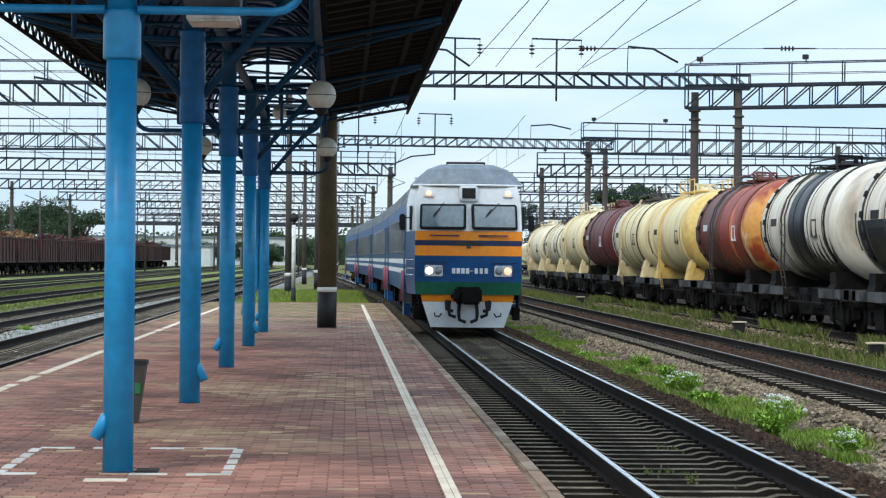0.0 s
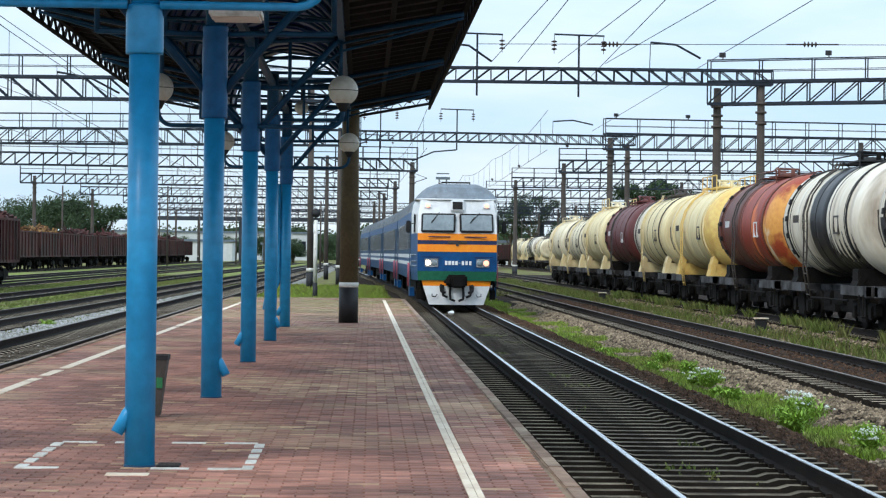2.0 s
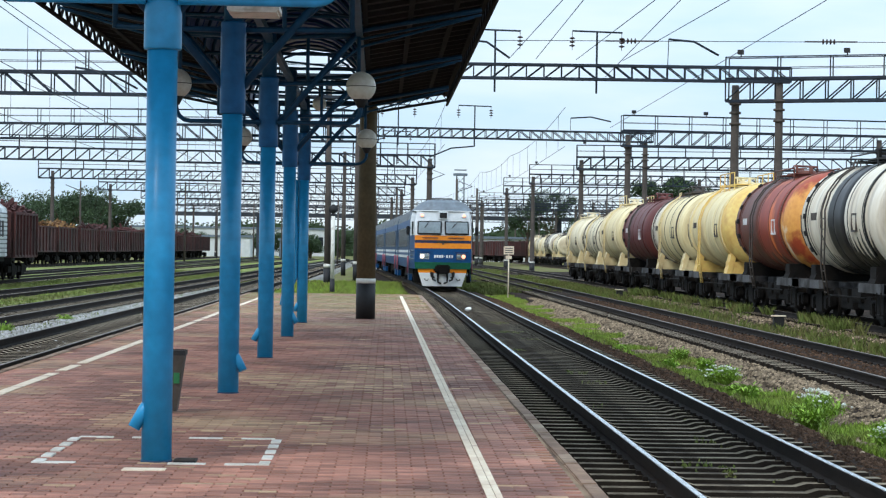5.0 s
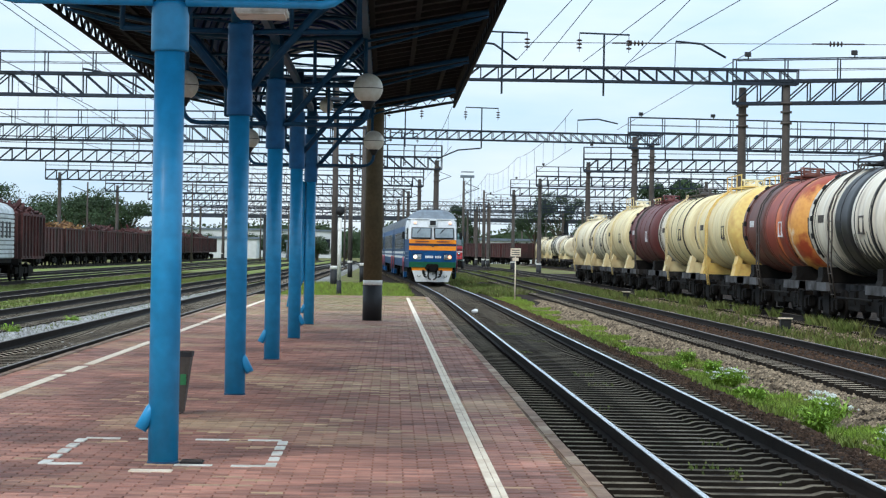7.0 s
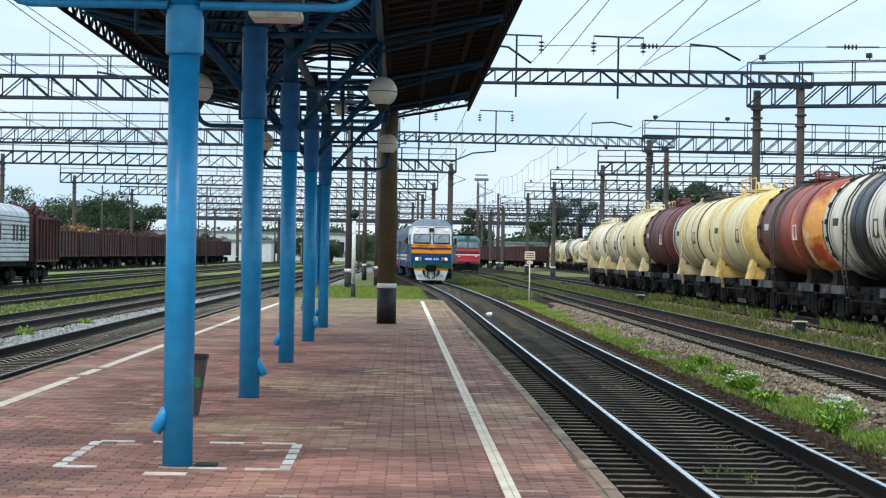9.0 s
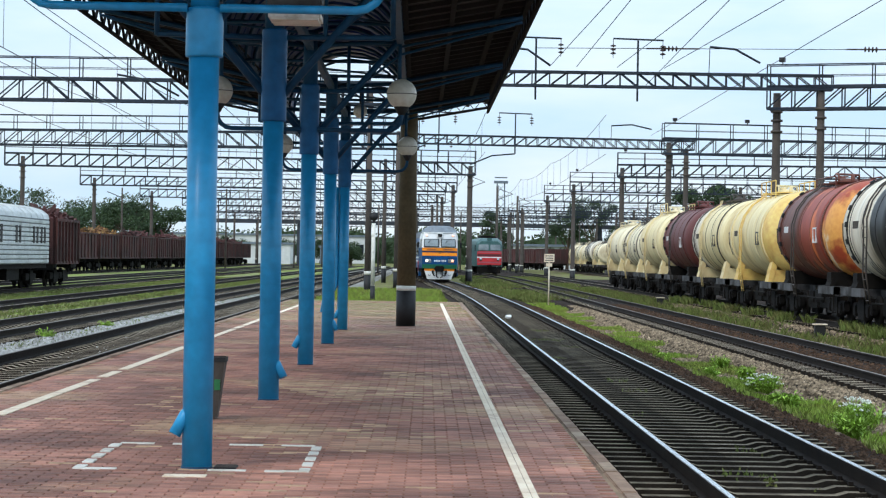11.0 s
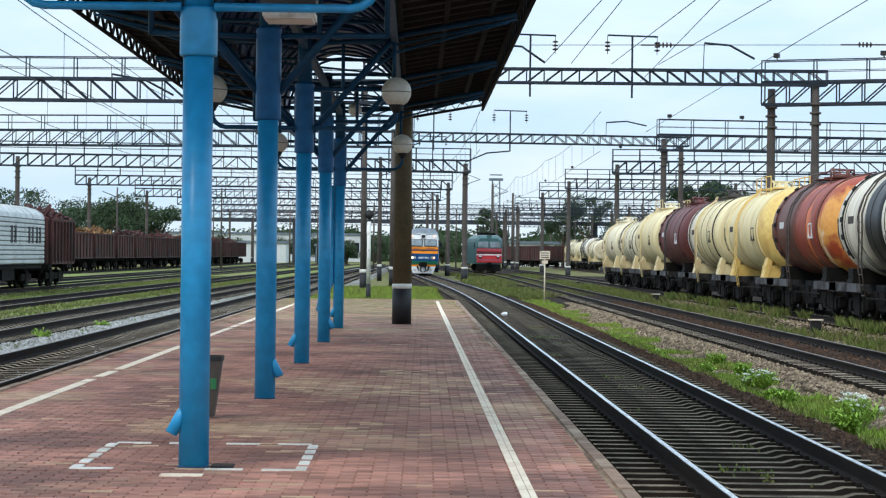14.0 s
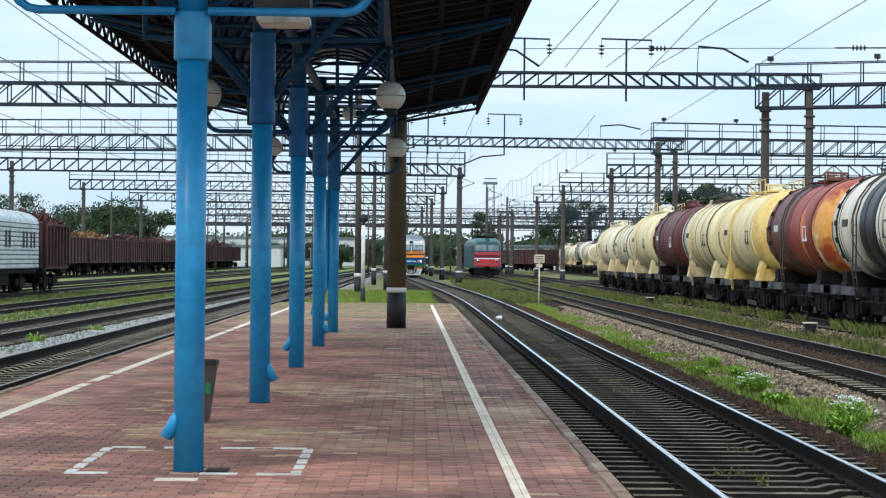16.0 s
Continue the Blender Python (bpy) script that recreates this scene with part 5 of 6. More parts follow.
    return car


train = [cab_car()] + [coach("blue-grey passenger coach with white stripes") for _ in range(3)]


def locomotive():
    car = thing("electric_locomotive", "green electric locomotive with a red front and white bands", "locomotive")
    sec = lambda w, y, t: [(-w, y, 0.9), (w, y, 0.9), (w, y, t - 0.75), (w * 0.95, y, t - 0.35), (w * 0.66, y, t), (-w * 0.66, y, t), (-w * 0.95, y, t - 0.35), (-w, y, t - 0.75)]
    bm = bmesh.new()
    loft(bm, [sec(1.40, 0.25, 3.75), sec(1.5, 0.8, 4.0), sec(1.55, 1.8, 4.1), sec(1.55, 16, 4.1)])
    bmesh.ops.recalc_face_normals(bm, faces=bm.faces)
    part("body", bm, LOCO_GREEN, car)
    slab("front_panel", car, LOCO_RED, -1.38, 1.38, 0.10, 0.3, 1.05, 2.62, 0.04, "red front panel")
    for z in (1.28, 2.42):
        slab("band", car, T_PINK, -1.385, 1.385, 0.085, 0.2, z, z + 0.14, 0.01, "pale red band")
    slab("band", car, T_WHITE, -1.385, 1.385, 0.085, 0.2, 1.86, 1.98, 0.01, "white band")
    slab("front_panel", car, LOCO_DARK, -1.36, 1.36, 0.088, 0.2, 2.02, 2.30, 0.01, "dark middle panel")
    for s in (-1, 1):
        part("windscreen", boxes((s * 0.10, s * 1.25, 0.16, 0.3, 2.72, 3.38), bevel=0.03), T_GLASS, car)
        part("headlight", turned([(0.16, 0), (0.16, 0.06), (0.05, 0.08)], m=pose(s * 0.98, 0.1, 1.68, 90, 0, 0), seg=14), CHROME, car)
        part("side_window", boxes((s * 1.50, s * 1.57, 1.2, 1.9, 2.6, 3.3)), DARK_GLASS, car)
    part("spotlight", boxes((-0.25, 0.25, 0.3, 0.9, 3.72, 4.12), bevel=0.04), LOCO_GREEN, car)
    part("plough", boxes((-1.3, 1.3, 0.3, 0.5, 0.15, 0.85), bevel=0.04), UNDER, car)
    part("coupler", boxes((-0.25, 0.25, -0.3, 0.3, 0.75, 1.1), bevel=0.05), UNDER, car)
    part("roof_gear", boxes((-0.9, 0.9, 3, 6, 4.05, 4.35), (-0.6, 0.6, 8, 13, 4.05, 4.45), bevel=0.05), UNDER, car)
    part("pantograph", rods(((-0.6, 4, 4.3), (-0.5, 5.2, 4.75), 0.03), ((0.6, 4, 4.3), (0.5, 5.2, 4.75), 0.03), ((-0.8, 5.2, 4.75), (0.8, 5.2, 4.75), 0.04)), BLACK, car)
    add_bogie(car, 3.5, r=0.6, base=1.5)
    add_bogie(car, 12.5, r=0.6, base=1.5)
    return car


loco = locomotive()

# ---- lineside ----


def signal_mast():
    s = thing("marker_signal", "white slim signal mast with a round black head", "signal", pose(-2.03, 94.5, -0.4))
    part("mast", turned([(0.09, 0.95), (0.085, 3.7)], seg=12), WHITE_PAINT, s)
    part("foot", turned([(0.12, 0), (0.10, 0.95)], seg=12), BLACK, s)
    part("head", turned([(0.02, 0), (0.2, 0.01), (0.2, 0.10), (0.02, 0.14)], m=pose(0, 0.05, 4.0, 90, 0, 0), seg=20), BLACK, s)
    part("bracket", boxes((-0.04, 0.04, -0.02, 0.10, 3.62, 4.15)), BLACK, s)


signal_mast()
sign = thing("lineside_sign", "pale rectangular notice board on a thin post", "sign", pose(6.3, 104, -0.4))
part("post", turned([(0.035, 0), (0.03, 2.3)], seg=10), LINE_PAINT, sign)
part("board", boxes((-0.25, 0.25, -0.07, -0.04, 2.12, 2.52), bevel=0.01), LINE_PAINT, sign)
part("small_board", boxes((-0.15, 0.15, -0.07, -0.04, 1.90, 2.06), bevel=0.01), LINE_PAINT, sign)
for k in range(3):
    part("writing_bar", boxes((-0.19, 0.19, -0.076, -0.066, 2.19 + 0.105 * k, 2.23 + 0.105 * k)), BIN, sign, "unreadable dark line")

for x, y in ((12.17, 64.90), (12.30, 48.70), (12.05, 107.0)):
    st = thing("lineside_post", "short concrete post with a white cap in the grass", "marker post", pose(x, y, -0.4), group="lineside posts")
    part("stem", boxes((-0.16, 0.16, -0.12, 0.12, 0, 0.42), bevel=0.02), BLACK, st)
    part("cap", boxes((-0.21, 0.21, -0.17, 0.17, 0.42, 0.46), bevel=0.012), LINE_PAINT, st)

for x, y, h, stripes in ((-2.9, 121, 11.5, 1), (-3.0, 182, 10.5, 1), (5.6, 250, 12, 3), (-1.6, 150, 11, 0), (9.4, 262, 11, 0), (13.6, 300, 11, 0), (2.4, 300, 11, 2)):
    p = thing("lineside_pole", "concrete overhead line pole with painted foot bands", "pole", pose(x, y, -0.4), group="lineside poles")
    part("shaft", turned([(0.19, 0), (0.14, h)], seg=14), CONCRETE_POLE, p)
    part("foot", turned([(0.205, 0), (0.20, 1.2)], seg=14), BLACK, p)
    for k in range(max(1, stripes)):
        part("band", turned([(0.207, 1.2 + k * 1.1), (0.207, 1.4 + k * 1.1)], seg=14), WHITE_PAINT, p)
    part("bracket", rods(((0, 0, h - 1.6), (1.9, 0, h - 0.9), 0.04), ((0, 0, h - 0.2), (1.9, 0, h - 0.9), 0.03)), STEEL_DARK, p)

# ---- distance ----
bridge = thing("footbridge", "dark steel footbridge across the far end of the yard", "bridge", pose(0, 430, 0))
part("deck", boxes((-130, 150, -1.5, 1.5, 8.0, 8.6)), BRIDGE, bridge)
part("parapet", truss(-130, 150, 8.7, 10.0, 3.0, 2.4, 0.05), BRIDGE, bridge)
for x in range(-124, 150, 20):
    part("pier", boxes((x - 0.5, x + 0.5, -0.9, 0.9, -0.4, 8.0)), BRIDGE, bridge)


def shed(x0, x1, y, h, mat, label):
    b = thing("far_building", label, "building", pose((x0 + x1) / 2, y, -0.4), group="far buildings")
    w = (x1 - x0) / 2
    part("wall", boxes((-w, w, 0, 12, 0, h)), mat, b)
    part("roof", boxes((-w - 0.4, w + 0.4, -0.4, 12.4, h, h + 0.5)), FAR_GREY, b)
    n = max(2, int(2 * w / 5))
    for k in range(n):
        x = -w + 2 * w * (k + 0.5) / n
        part("window", boxes((x - 1.1, x + 1.1, -0.05, 0.05, h * 0.35, h * 0.72)), DARK_GLASS, b)


for spec in ((-95, -62, 520, 4.5, FAR_WALL, "long low white building beyond the yard"), (-44, -30, 500, 4.5, FAR_WALL, "small low white building beyond the yard"), (-24, -17, 520, 4.0, FAR_GREY, "low grey building beyond the yard"),
             (20, 34, 450, 4.8, FAR_WALL, "long low white building beyond the yard"), (46, 75, 500, 4.6, FAR_WALL, "long low white building beyond the yard")):
    shed(*spec)
shed(-78, -14, 600, 7.4, FAR_WALL, "long white two-storey building beyond the footbridge")
rnd = random.Random(41)
for k in range(40):
    x, y, h = rnd.uniform(-38, 44), rnd.uniform(255, 425), rnd.uniform(8.5, 11.5)
    if abs(x - bend_main(y)) < 2.6 or abs(x - bend_second(y)) < 2.6 or abs(x - 58.1 + 0.107 * y) < 2.6 or abs(x - bend_tank(y)) < 2.8 or abs(x - 26.0) < 2.8 or abs(x + 30.8) < 3 or abs(x - 21) < 3:
        continue
    p = thing("far_pole", "thin dark pole far down the yard", "pole", pose(x, y, -0.4), group="far poles")
    part("shaft", turned([(0.13, 0), (0.09, h)], seg=8), CONCRETE_POLE, p)
    part("bracket", rods(((0, 0, h - 1.2), (rnd.choice((-1.8, 1.8)), 0, h - 0.5), 0.05), seg=5), STEEL_DARK, p)
rnd = random.Random(42)
verts, faces = [], []
for k in range(26000):
    x = rnd.uniform(-260, 260)
    top = 9.5 + 3.0 * noise.noise(Vector((x * 0.05, 0.3, 0))) + 1.5 * noise.noise(Vector((x * 0.25, 1.3, 0)))
    c = Vector((x, 640 + rnd.uniform(0, 8), rnd.uniform(-0.4, top)))
    s = rnd.uniform(0.3, 0.6)
    u = Vector((rnd.gauss(0, 1), rnd.gauss(0, 1), rnd.gauss(0, 1))).normalized()
    v = u.orthogonal().normalized()
    w = u.cross(v)
    k0 = len(verts)
    verts += [tuple(c - v * s), tuple(c + w * s * 0.7), tuple(c + v * s), tuple(c - w * s * 0.7)]
    faces.append((k0, k0 + 1, k0 + 2, k0 + 3))
me = bpy.data.meshes.new("far_woods")
me.from_pydata(verts, [], faces)
me.materials.append(LEAF)
tagged(new("far_woods", me), "dark green line of far woods", "woods", kind="stuff")
bm = bmesh.new()
low = [bm.verts.new((x, 652, -0.4)) for x in range(-400, 401, 4)]
high = [bm.verts.new((x, 652, 8.2 + 3.0 * noise.noise(Vector((x * 0.05, 0.3, 0))) + 1.2 * noise.noise(Vector((x * 0.25, 1.3, 0))))) for x in range(-400, 401, 4)]
back = [bm.verts.new((v.co.x, 680, v.co.z * 0.8)) for v in high]
for i in range(len(low) - 1):
    bm.faces.new((low[i], low[i + 1], high[i + 1], high[i]))
    bm.faces.new((high[i], high[i + 1], back[i + 1], back[i]))
tagged(part("far_hedge", bm, LEAF), "dense dark hedge behind the far woods", "woods", kind="structure")
tower = thing("far_mast", "slender pale lattice tower far beyond the yard", "tower", pose(21, 560, -0.4))
bm = bmesh.new()
for sx in (-1.2, 1.2):
    rod(bm, (sx, 0, 0), (sx * 0.8, 0, 22), 0.12, seg=4)
    rod(bm, (sx, 2.0, 0), (sx * 0.8, 2.0, 22), 0.12, seg=4)
for k in range(9):
    z = k * 2.4
    rod(bm, (-1.1, 0, z), (1.1, 0, z + 2.4), 0.06, seg=4)
    rod(bm, (1.1, 0, z), (-1.1, 0, z + 2.4), 0.06, seg=4)
box(bm, -1.8, 1.8, -0.4, 2.4, 21.8, 22.4)
box(bm, -1.6, 1.6, -0.3, 2.3, 23.2, 23.4)
part("lattice", bm, FAR_GREY, tower)


def tree(x, y, h, spread, seed):
    rnd = random.Random(seed)
    t = thing("tree", "broad leafy green tree behind the wagons", "tree", pose(x, y, -0.4), group="trees")
    bm = bmesh.new()
    rod(bm, (0, 0, 0), (0.2, 0, h * 0.45), 0.35, 0.22, seg=8)
    tips = []
    for i in range(9):
        a = rnd.uniform(0, 6.28)
        p = (math.cos(a) * spread * rnd.uniform(0.3, 0.75), math.sin(a) * spread * 0.6, h * rnd.uniform(0.5, 0.9))
        rod(bm, (0.2, 0, h * rnd.uniform(0.25, 0.45)), p, 0.14, 0.04, seg=5)
        tips.append(p)
    part("trunk", bm, BARK, t)
    verts, faces = [], []
    blobs = [(px + rnd.gauss(0, spread * 0.15), py + rnd.gauss(0, 1), pz, rnd.uniform(0.20, 0.38) * spread) for px, py, pz in tips for _ in range(2)] + [(0, 0, h * 0.7, spread * 0.45)]
    blobs += [(rnd.uniform(-0.9, 0.9) * spread, rnd.uniform(-1, 1), h * rnd.uniform(0.2, 0.55), spread * 0.3) for _ in range(4)]
    for bx, by, bz, br in blobs:
        for _ in range(300):
            d = Vector((rnd.gauss(0, 1), rnd.gauss(0, 1), rnd.gauss(0, 1))).normalized() * br * rnd.uniform(0.55, 1.05)
            c = Vector((bx, by, bz)) + Vector((d.x, d.y, d.z * 0.8))
            s = rnd.uniform(0.09, 0.21)
            u = Vector((rnd.gauss(0, 1), rnd.gauss(0, 1), rnd.gauss(0, 1))).normalized()
            v = u.orthogonal().normalized()
            w = u.cross(v)
            k = len(verts)
            verts += [c - v * s, c + w * s * 0.6, c + v * s, c - w * s * 0.6 + u * s * 0.3]
            faces.append((k, k + 1, k + 2, k + 3))
    me = bpy.data.meshes.new("crown")
    me.from_pydata([tuple(v) for v in verts], [], faces)
    me.materials.append(LEAF)
    c = new("crown", me)
    c.parent = t


for i, (x, y, h, s) in enumerate(((-58, 300, 12.0, 6.5), (-52, 310, 11.0, 6), (-45, 310, 10.8, 5.4), (-66, 310, 12.4, 6.2), (-41, 300, 10.2, 5), (-37.5, 310, 8.6, 4.5), (-48, 290, 8.0, 5), (-74, 310, 10.5, 6),
                                  (31.5, 240, 12.0, 3.8), (35, 246, 11.6, 3.6), (34, 425, 15.0, 5.5), (29.5, 428, 13.8, 5.0), (15, 420, 12, 3.6), (-60, 420, 12, 6), (-82, 430, 12, 7), (60, 430, 11, 7), (44, 440, 11, 6))):
    tree(x, y, h, s, 100 + i)
for i, (x, y, h, s) in enumerate(((-62, 545, 6.0, 5.5), (-52, 550, 6.8, 5.5), (-45, 545, 5.4, 5), (-38, 548, 6.2, 5), (-31, 550, 5.6, 5), (-25, 545, 6.6, 4.5), (-19, 548, 5.6, 4.5), (-10, 540, 6.4, 4), (-2, 545, 6.0, 4.5), (7, 550, 5.6, 4), (14, 545, 6.2, 4.5), (-15, 470, 4.2, 3.2), (12, 480, 5.4, 3.4))):
    tree(x, y, h, s, 150 + i)

# ---- painted markings on the paving ----
marks = thing("platform_markings", "worn white painted lines and dashed box on the paving", "painted marking", kind="structure")


def stripe(x0, x1, y0, y1, mat, name="stripe", up=0.0):
    part(name, boxes((x0, x1, y0, y1, PZ - 0.004, PZ + 0.0065 + up)), mat, marks)


y = -18.0
while y < 79.5:
    l = 2.8
    stripe(0.785, 0.845, y, min(79.5, y + l), LINE_PAINT)
    stripe(0.851, 0.897, y, min(79.5, y + l), LINE_PAINT)
    y += l + 0.02
y = -18.0
k = 0
while y < 78:
    l = (6.5, 1.5, 8.0, 2.2)[k % 4]
    bm = bmesh.new()
    e = lambda yy: -4.40 + 0.006 * (yy - 27)
    loft(bm, [[(e(yy), yy, PZ - 0.004), (e(yy) + 0.14, yy, PZ - 0.004), (e(yy) + 0.14, yy, PZ + 0.0065), (e(yy), yy, PZ + 0.0065)] for yy in (y, min(78, y + l))])
    part("stripe", bm, LINE_PAINT, marks)
    y += l + 0.5
    k += 1
for yy, xs_ in ((19.35, (-2.66, -2.19, -1.68, -1.21)), (17.05, (-2.68, -1.65, -1.20))):
    for i, x in enumerate(xs_):
        stripe(x, x + 0.30, yy, yy + 0.10, WHITE_PAINT, "dash")
for xx in (-0.93, -2.72):
    for i in range(5):
        stripe(xx, xx + 0.085, 17.05 + 0.49 * i, 17.05 + 0.49 * i + 0.27, WHITE_PAINT, "dash", 0.003)
stripe(-1.95, -1.62, 16.55, 16.72, LINE_PAINT, "patch")

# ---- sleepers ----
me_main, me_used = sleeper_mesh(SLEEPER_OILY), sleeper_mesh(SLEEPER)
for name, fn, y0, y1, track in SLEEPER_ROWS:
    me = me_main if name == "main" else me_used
    near = {"main": (12, 95), "second": (26, 100), "left_near": (30, 75)}.get(name, (0, 0))
    y = y0
    v0 = [tuple(v.co) for v in me.vertices]
    f0 = [tuple(p.vertices) for p in me.polygons]
    m0 = [p.material_index for p in me.polygons]
    verts, faces, mi = [], [], []
    while y < min(y1, 260):
        a = heading(fn, y)
        m = Matrix.LocRotScale((fn(y), y, 0.0), Euler((0, 0, a + random.uniform(-0.008, 0.008))), None)
        if near[0] <= y < near[1]:
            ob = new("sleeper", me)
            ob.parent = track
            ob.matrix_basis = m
        else:
            k = len(verts)
            verts += [tuple(m @ Vector(v)) for v in v0]
            faces += [tuple(i + k for i in f) for f in f0]
            mi += m0
        y += 0.52
    if verts:
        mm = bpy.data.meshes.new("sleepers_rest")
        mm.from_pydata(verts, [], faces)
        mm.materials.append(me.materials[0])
        mm.materials.append(SLEEPER_SIDE_SHADE)
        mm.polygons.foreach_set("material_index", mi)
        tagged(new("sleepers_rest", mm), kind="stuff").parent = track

# rail fastenings on the nearer rails
for name, fn, y0, y1, track in SLEEPER_ROWS[:2]:
    verts, faces = [], []
    y = y0
    while y < 90:
        for off in (-0.795, 0.795):
            for s in (-1, 1):
                cx, cz = fn(y) + off + s * 0.105, -0.15
                k = len(verts)
                verts += [(cx + dx * 0.022, y + dy * 0.035, cz + dz * 0.022) for dz in (-1, 1) for dx, dy in ((-1, -1), (1, -1), (1, 1), (-1, 1))]
                faces += [(k, k + 1, k + 5, k + 4), (k + 1, k + 2, k + 6, k + 5), (k + 2, k + 3, k + 7, k + 6), (k + 3, k, k + 4, k + 7), (k + 4, k + 5, k + 6, k + 7)]
        y += 0.52
    mm = bpy.data.meshes.new("rail_fastenings")
    mm.from_pydata(verts, [], faces)
    mm.materials.append(RAIL_SIDE)
    tagged(new("rail_fastenings", mm), kind="stuff").parent = track

# ---- ballast stones, grass and weeds ----


def scatter_stones(name, label, n, area, zfn, seed, size=(0.02, 0.05), mat=None):
    rnd = random.Random(seed)
    verts, faces = [], []
    for _ in range(n):
        x, y = area(rnd)
        z = zfn(x, y)
        s = rnd.uniform(*size)
        k = len(verts)
        a = rnd.uniform(0, 6.28)
        ca, sa = math.cos(a) * s, math.sin(a) * s
        h = s * rnd.uniform(0.5, 1.0)
        verts += [(x + ca, y + sa, z), (x - sa * 0.8, y + ca * 0.8, z), (x - ca * 0.9, y - sa * 0.9, z), (x + sa, y - ca, z), (x + ca * 0.4, y + sa * 0.4, z + h), (x - ca * 0.3, y - sa * 0.5, z + h * 0.85)]
        faces += [(k, k + 1, k + 4), (k + 1, k + 5, k + 4), (k + 1, k + 2, k + 5), (k + 2, k + 3, k + 5), (k + 3, k + 4, k + 5), (k + 3, k, k + 4)]
    me = bpy.data.meshes.new(name)
    me.from_pydata(verts, [], faces)
    me.materials.append(mat or STONE)
    tagged(new(name, me), label, "gravel", kind="stuff")


def verge_z(x, y):
    best = -0.40
    for fn, w in ((bend_main, 1.95), (bend_second, 1.9), (bend_tank, 1.9)):
        d = abs(x - fn(y))
        best = max(best, -0.25 if d < w else -0.25 - (d - w) * 0.486)
    return best


scatter_stones("gravel_verge", "grey and tan ballast stones between the tracks", 28000, lambda r: (r.uniform(5.7, 7.3) if r.random() < 0.9 else r.uniform(5.2, 7.4), 18 + 75 * r.random() ** 1.3), verge_z, 5, (0.02, 0.06))
scatter_stones("gravel_dark_shoulder", "dark oily stones and soil beside the main track", 22000, lambda r: (r.uniform(4.25, 5.6), 16 + 80 * r.random() ** 1.3), verge_z, 8, (0.02, 0.05), STONE_DARK)
scatter_stones("gravel_tank_side", "grey brown stones in the grass beside the tank wagons", 12000, lambda r: (r.uniform(10.8, 13.4), 36 + 70 * r.random()), verge_z, 9, (0.03, 0.07), STONE)
scatter_stones("gravel_second_track", "brown ballast stones of the second track", 5000, lambda r: (8.72 + r.uniform(-1.95, -1.5), 28 + 70 * r.random() ** 1.4), lambda x, y: -0.245, 6, (0.02, 0.045))
scatter_stones("gravel_second_inner", "dark stones between the rails of the second track", 9000, lambda r: (8.72 + r.uniform(-0.7, 1.8), 28 + 70 * r.random() ** 1.4), lambda x, y: -0.162 if x < 9.4 else -0.245, 16, (0.02, 0.05), STONE_DARK)
scatter_stones("gravel_left", "pale grey ballast stones beside the platform track", 26000, lambda r: (r.uniform(-9.5, -7.6) if r.random() < 0.8 else r.uniform(-7.6, -5.3), 34 + 80 * r.random()), lambda x, y: -0.24 if x < -7.6 else -0.26, 7, (0.03, 0.07), STONE_PALE)


def grass_tufts(name, label, n, area, zfn, seed, height=(0.08, 0.25), mat=None, width=0.012):
    rnd = random.Random(seed)
    verts, faces = [], []
    for _ in range(n):
        x, y = area(rnd)
        z = zfn(x, y) - 0.02
        for _ in range(4):
            h = rnd.uniform(*height)
            a = rnd.uniform(0, 6.28)
            dx, dy = math.cos(a), math.sin(a)
            lean = rnd.uniform(0.1, 0.6) * h
            ox, oy = x + rnd.uniform(-0.06, 0.06), y + rnd.uniform(-0.06, 0.06)
            k = len(verts)
            w = width * rnd.uniform(0.7, 1.5)
            verts += [(ox - dy * w, oy + dx * w, z), (ox + dy * w, oy - dx * w, z), (ox + dx * lean * 0.4 + dy * w * 0.7, oy + dy * lean * 0.4 - dx * w * 0.7, z + h * 0.65), (ox + dx * lean, oy + dy * lean, z + h)]
            faces += [(k, k + 1, k + 2), (k, k + 2, k + 3)]
    me = bpy.data.meshes.new(name)
    me.from_pydata(verts, [], faces)
    me.materials.append(mat or GRASS)
    tagged(new(name, me), label, "grass", kind="stuff")


def patchy(x0, x1, y0, y1, power, scale, thr, pull=0.0):
    def area(r):
        for _ in range(40):
            x, y = r.uniform(x0, x1), y0 + (y1 - y0) * r.random() ** power
            if noise.noise(Vector((x * scale * 2, y * scale, 3.1))) > thr - pull * r.random():
                return x, y
        return x, y
    return area


grass_tufts("grass_verge", "patchy green grass strip between the two near tracks", 21000, patchy(5.25, 6.6, 24, 140, 1.35, 0.34, 0.20, 0.26), verge_z, 11, (0.03, 0.15))
grass_tufts("grass_in_track", "small weeds between the rails", 130, patchy(2.9, 3.9, 18, 75, 1.3, 0.5, 0.38, 0.05), lambda x, y: -0.2, 21, (0.02, 0.06), GRASS_DULL)
grass_tufts("grass_tank_side", "tall unmown grass along the tank wagons", 3400, patchy(11.0, 12.9, 38, 150, 1.4, 0.22, 0.05, 0.4), lambda x, y: -0.39, 12, (0.05, 0.34), GRASS_DULL, 0.009)
grass_tufts("grass_under_tanks", "tall unmown grass under the tank wagons", 1600, patchy(12.9, 13.6, 38, 110, 1.3, 0.3, 0.0), lambda x, y: -0.3, 13, (0.15, 0.5), GRASS_DULL, 0.012)
grass_tufts("grass_beyond_platform", "bright green grass beyond the platform end", 15000, patchy(-4.6, 1.2, 79.6, 130, 1.6, 0.1, -0.8), lambda x, y: -0.38, 14, (0.15, 0.45), None, 0.02)
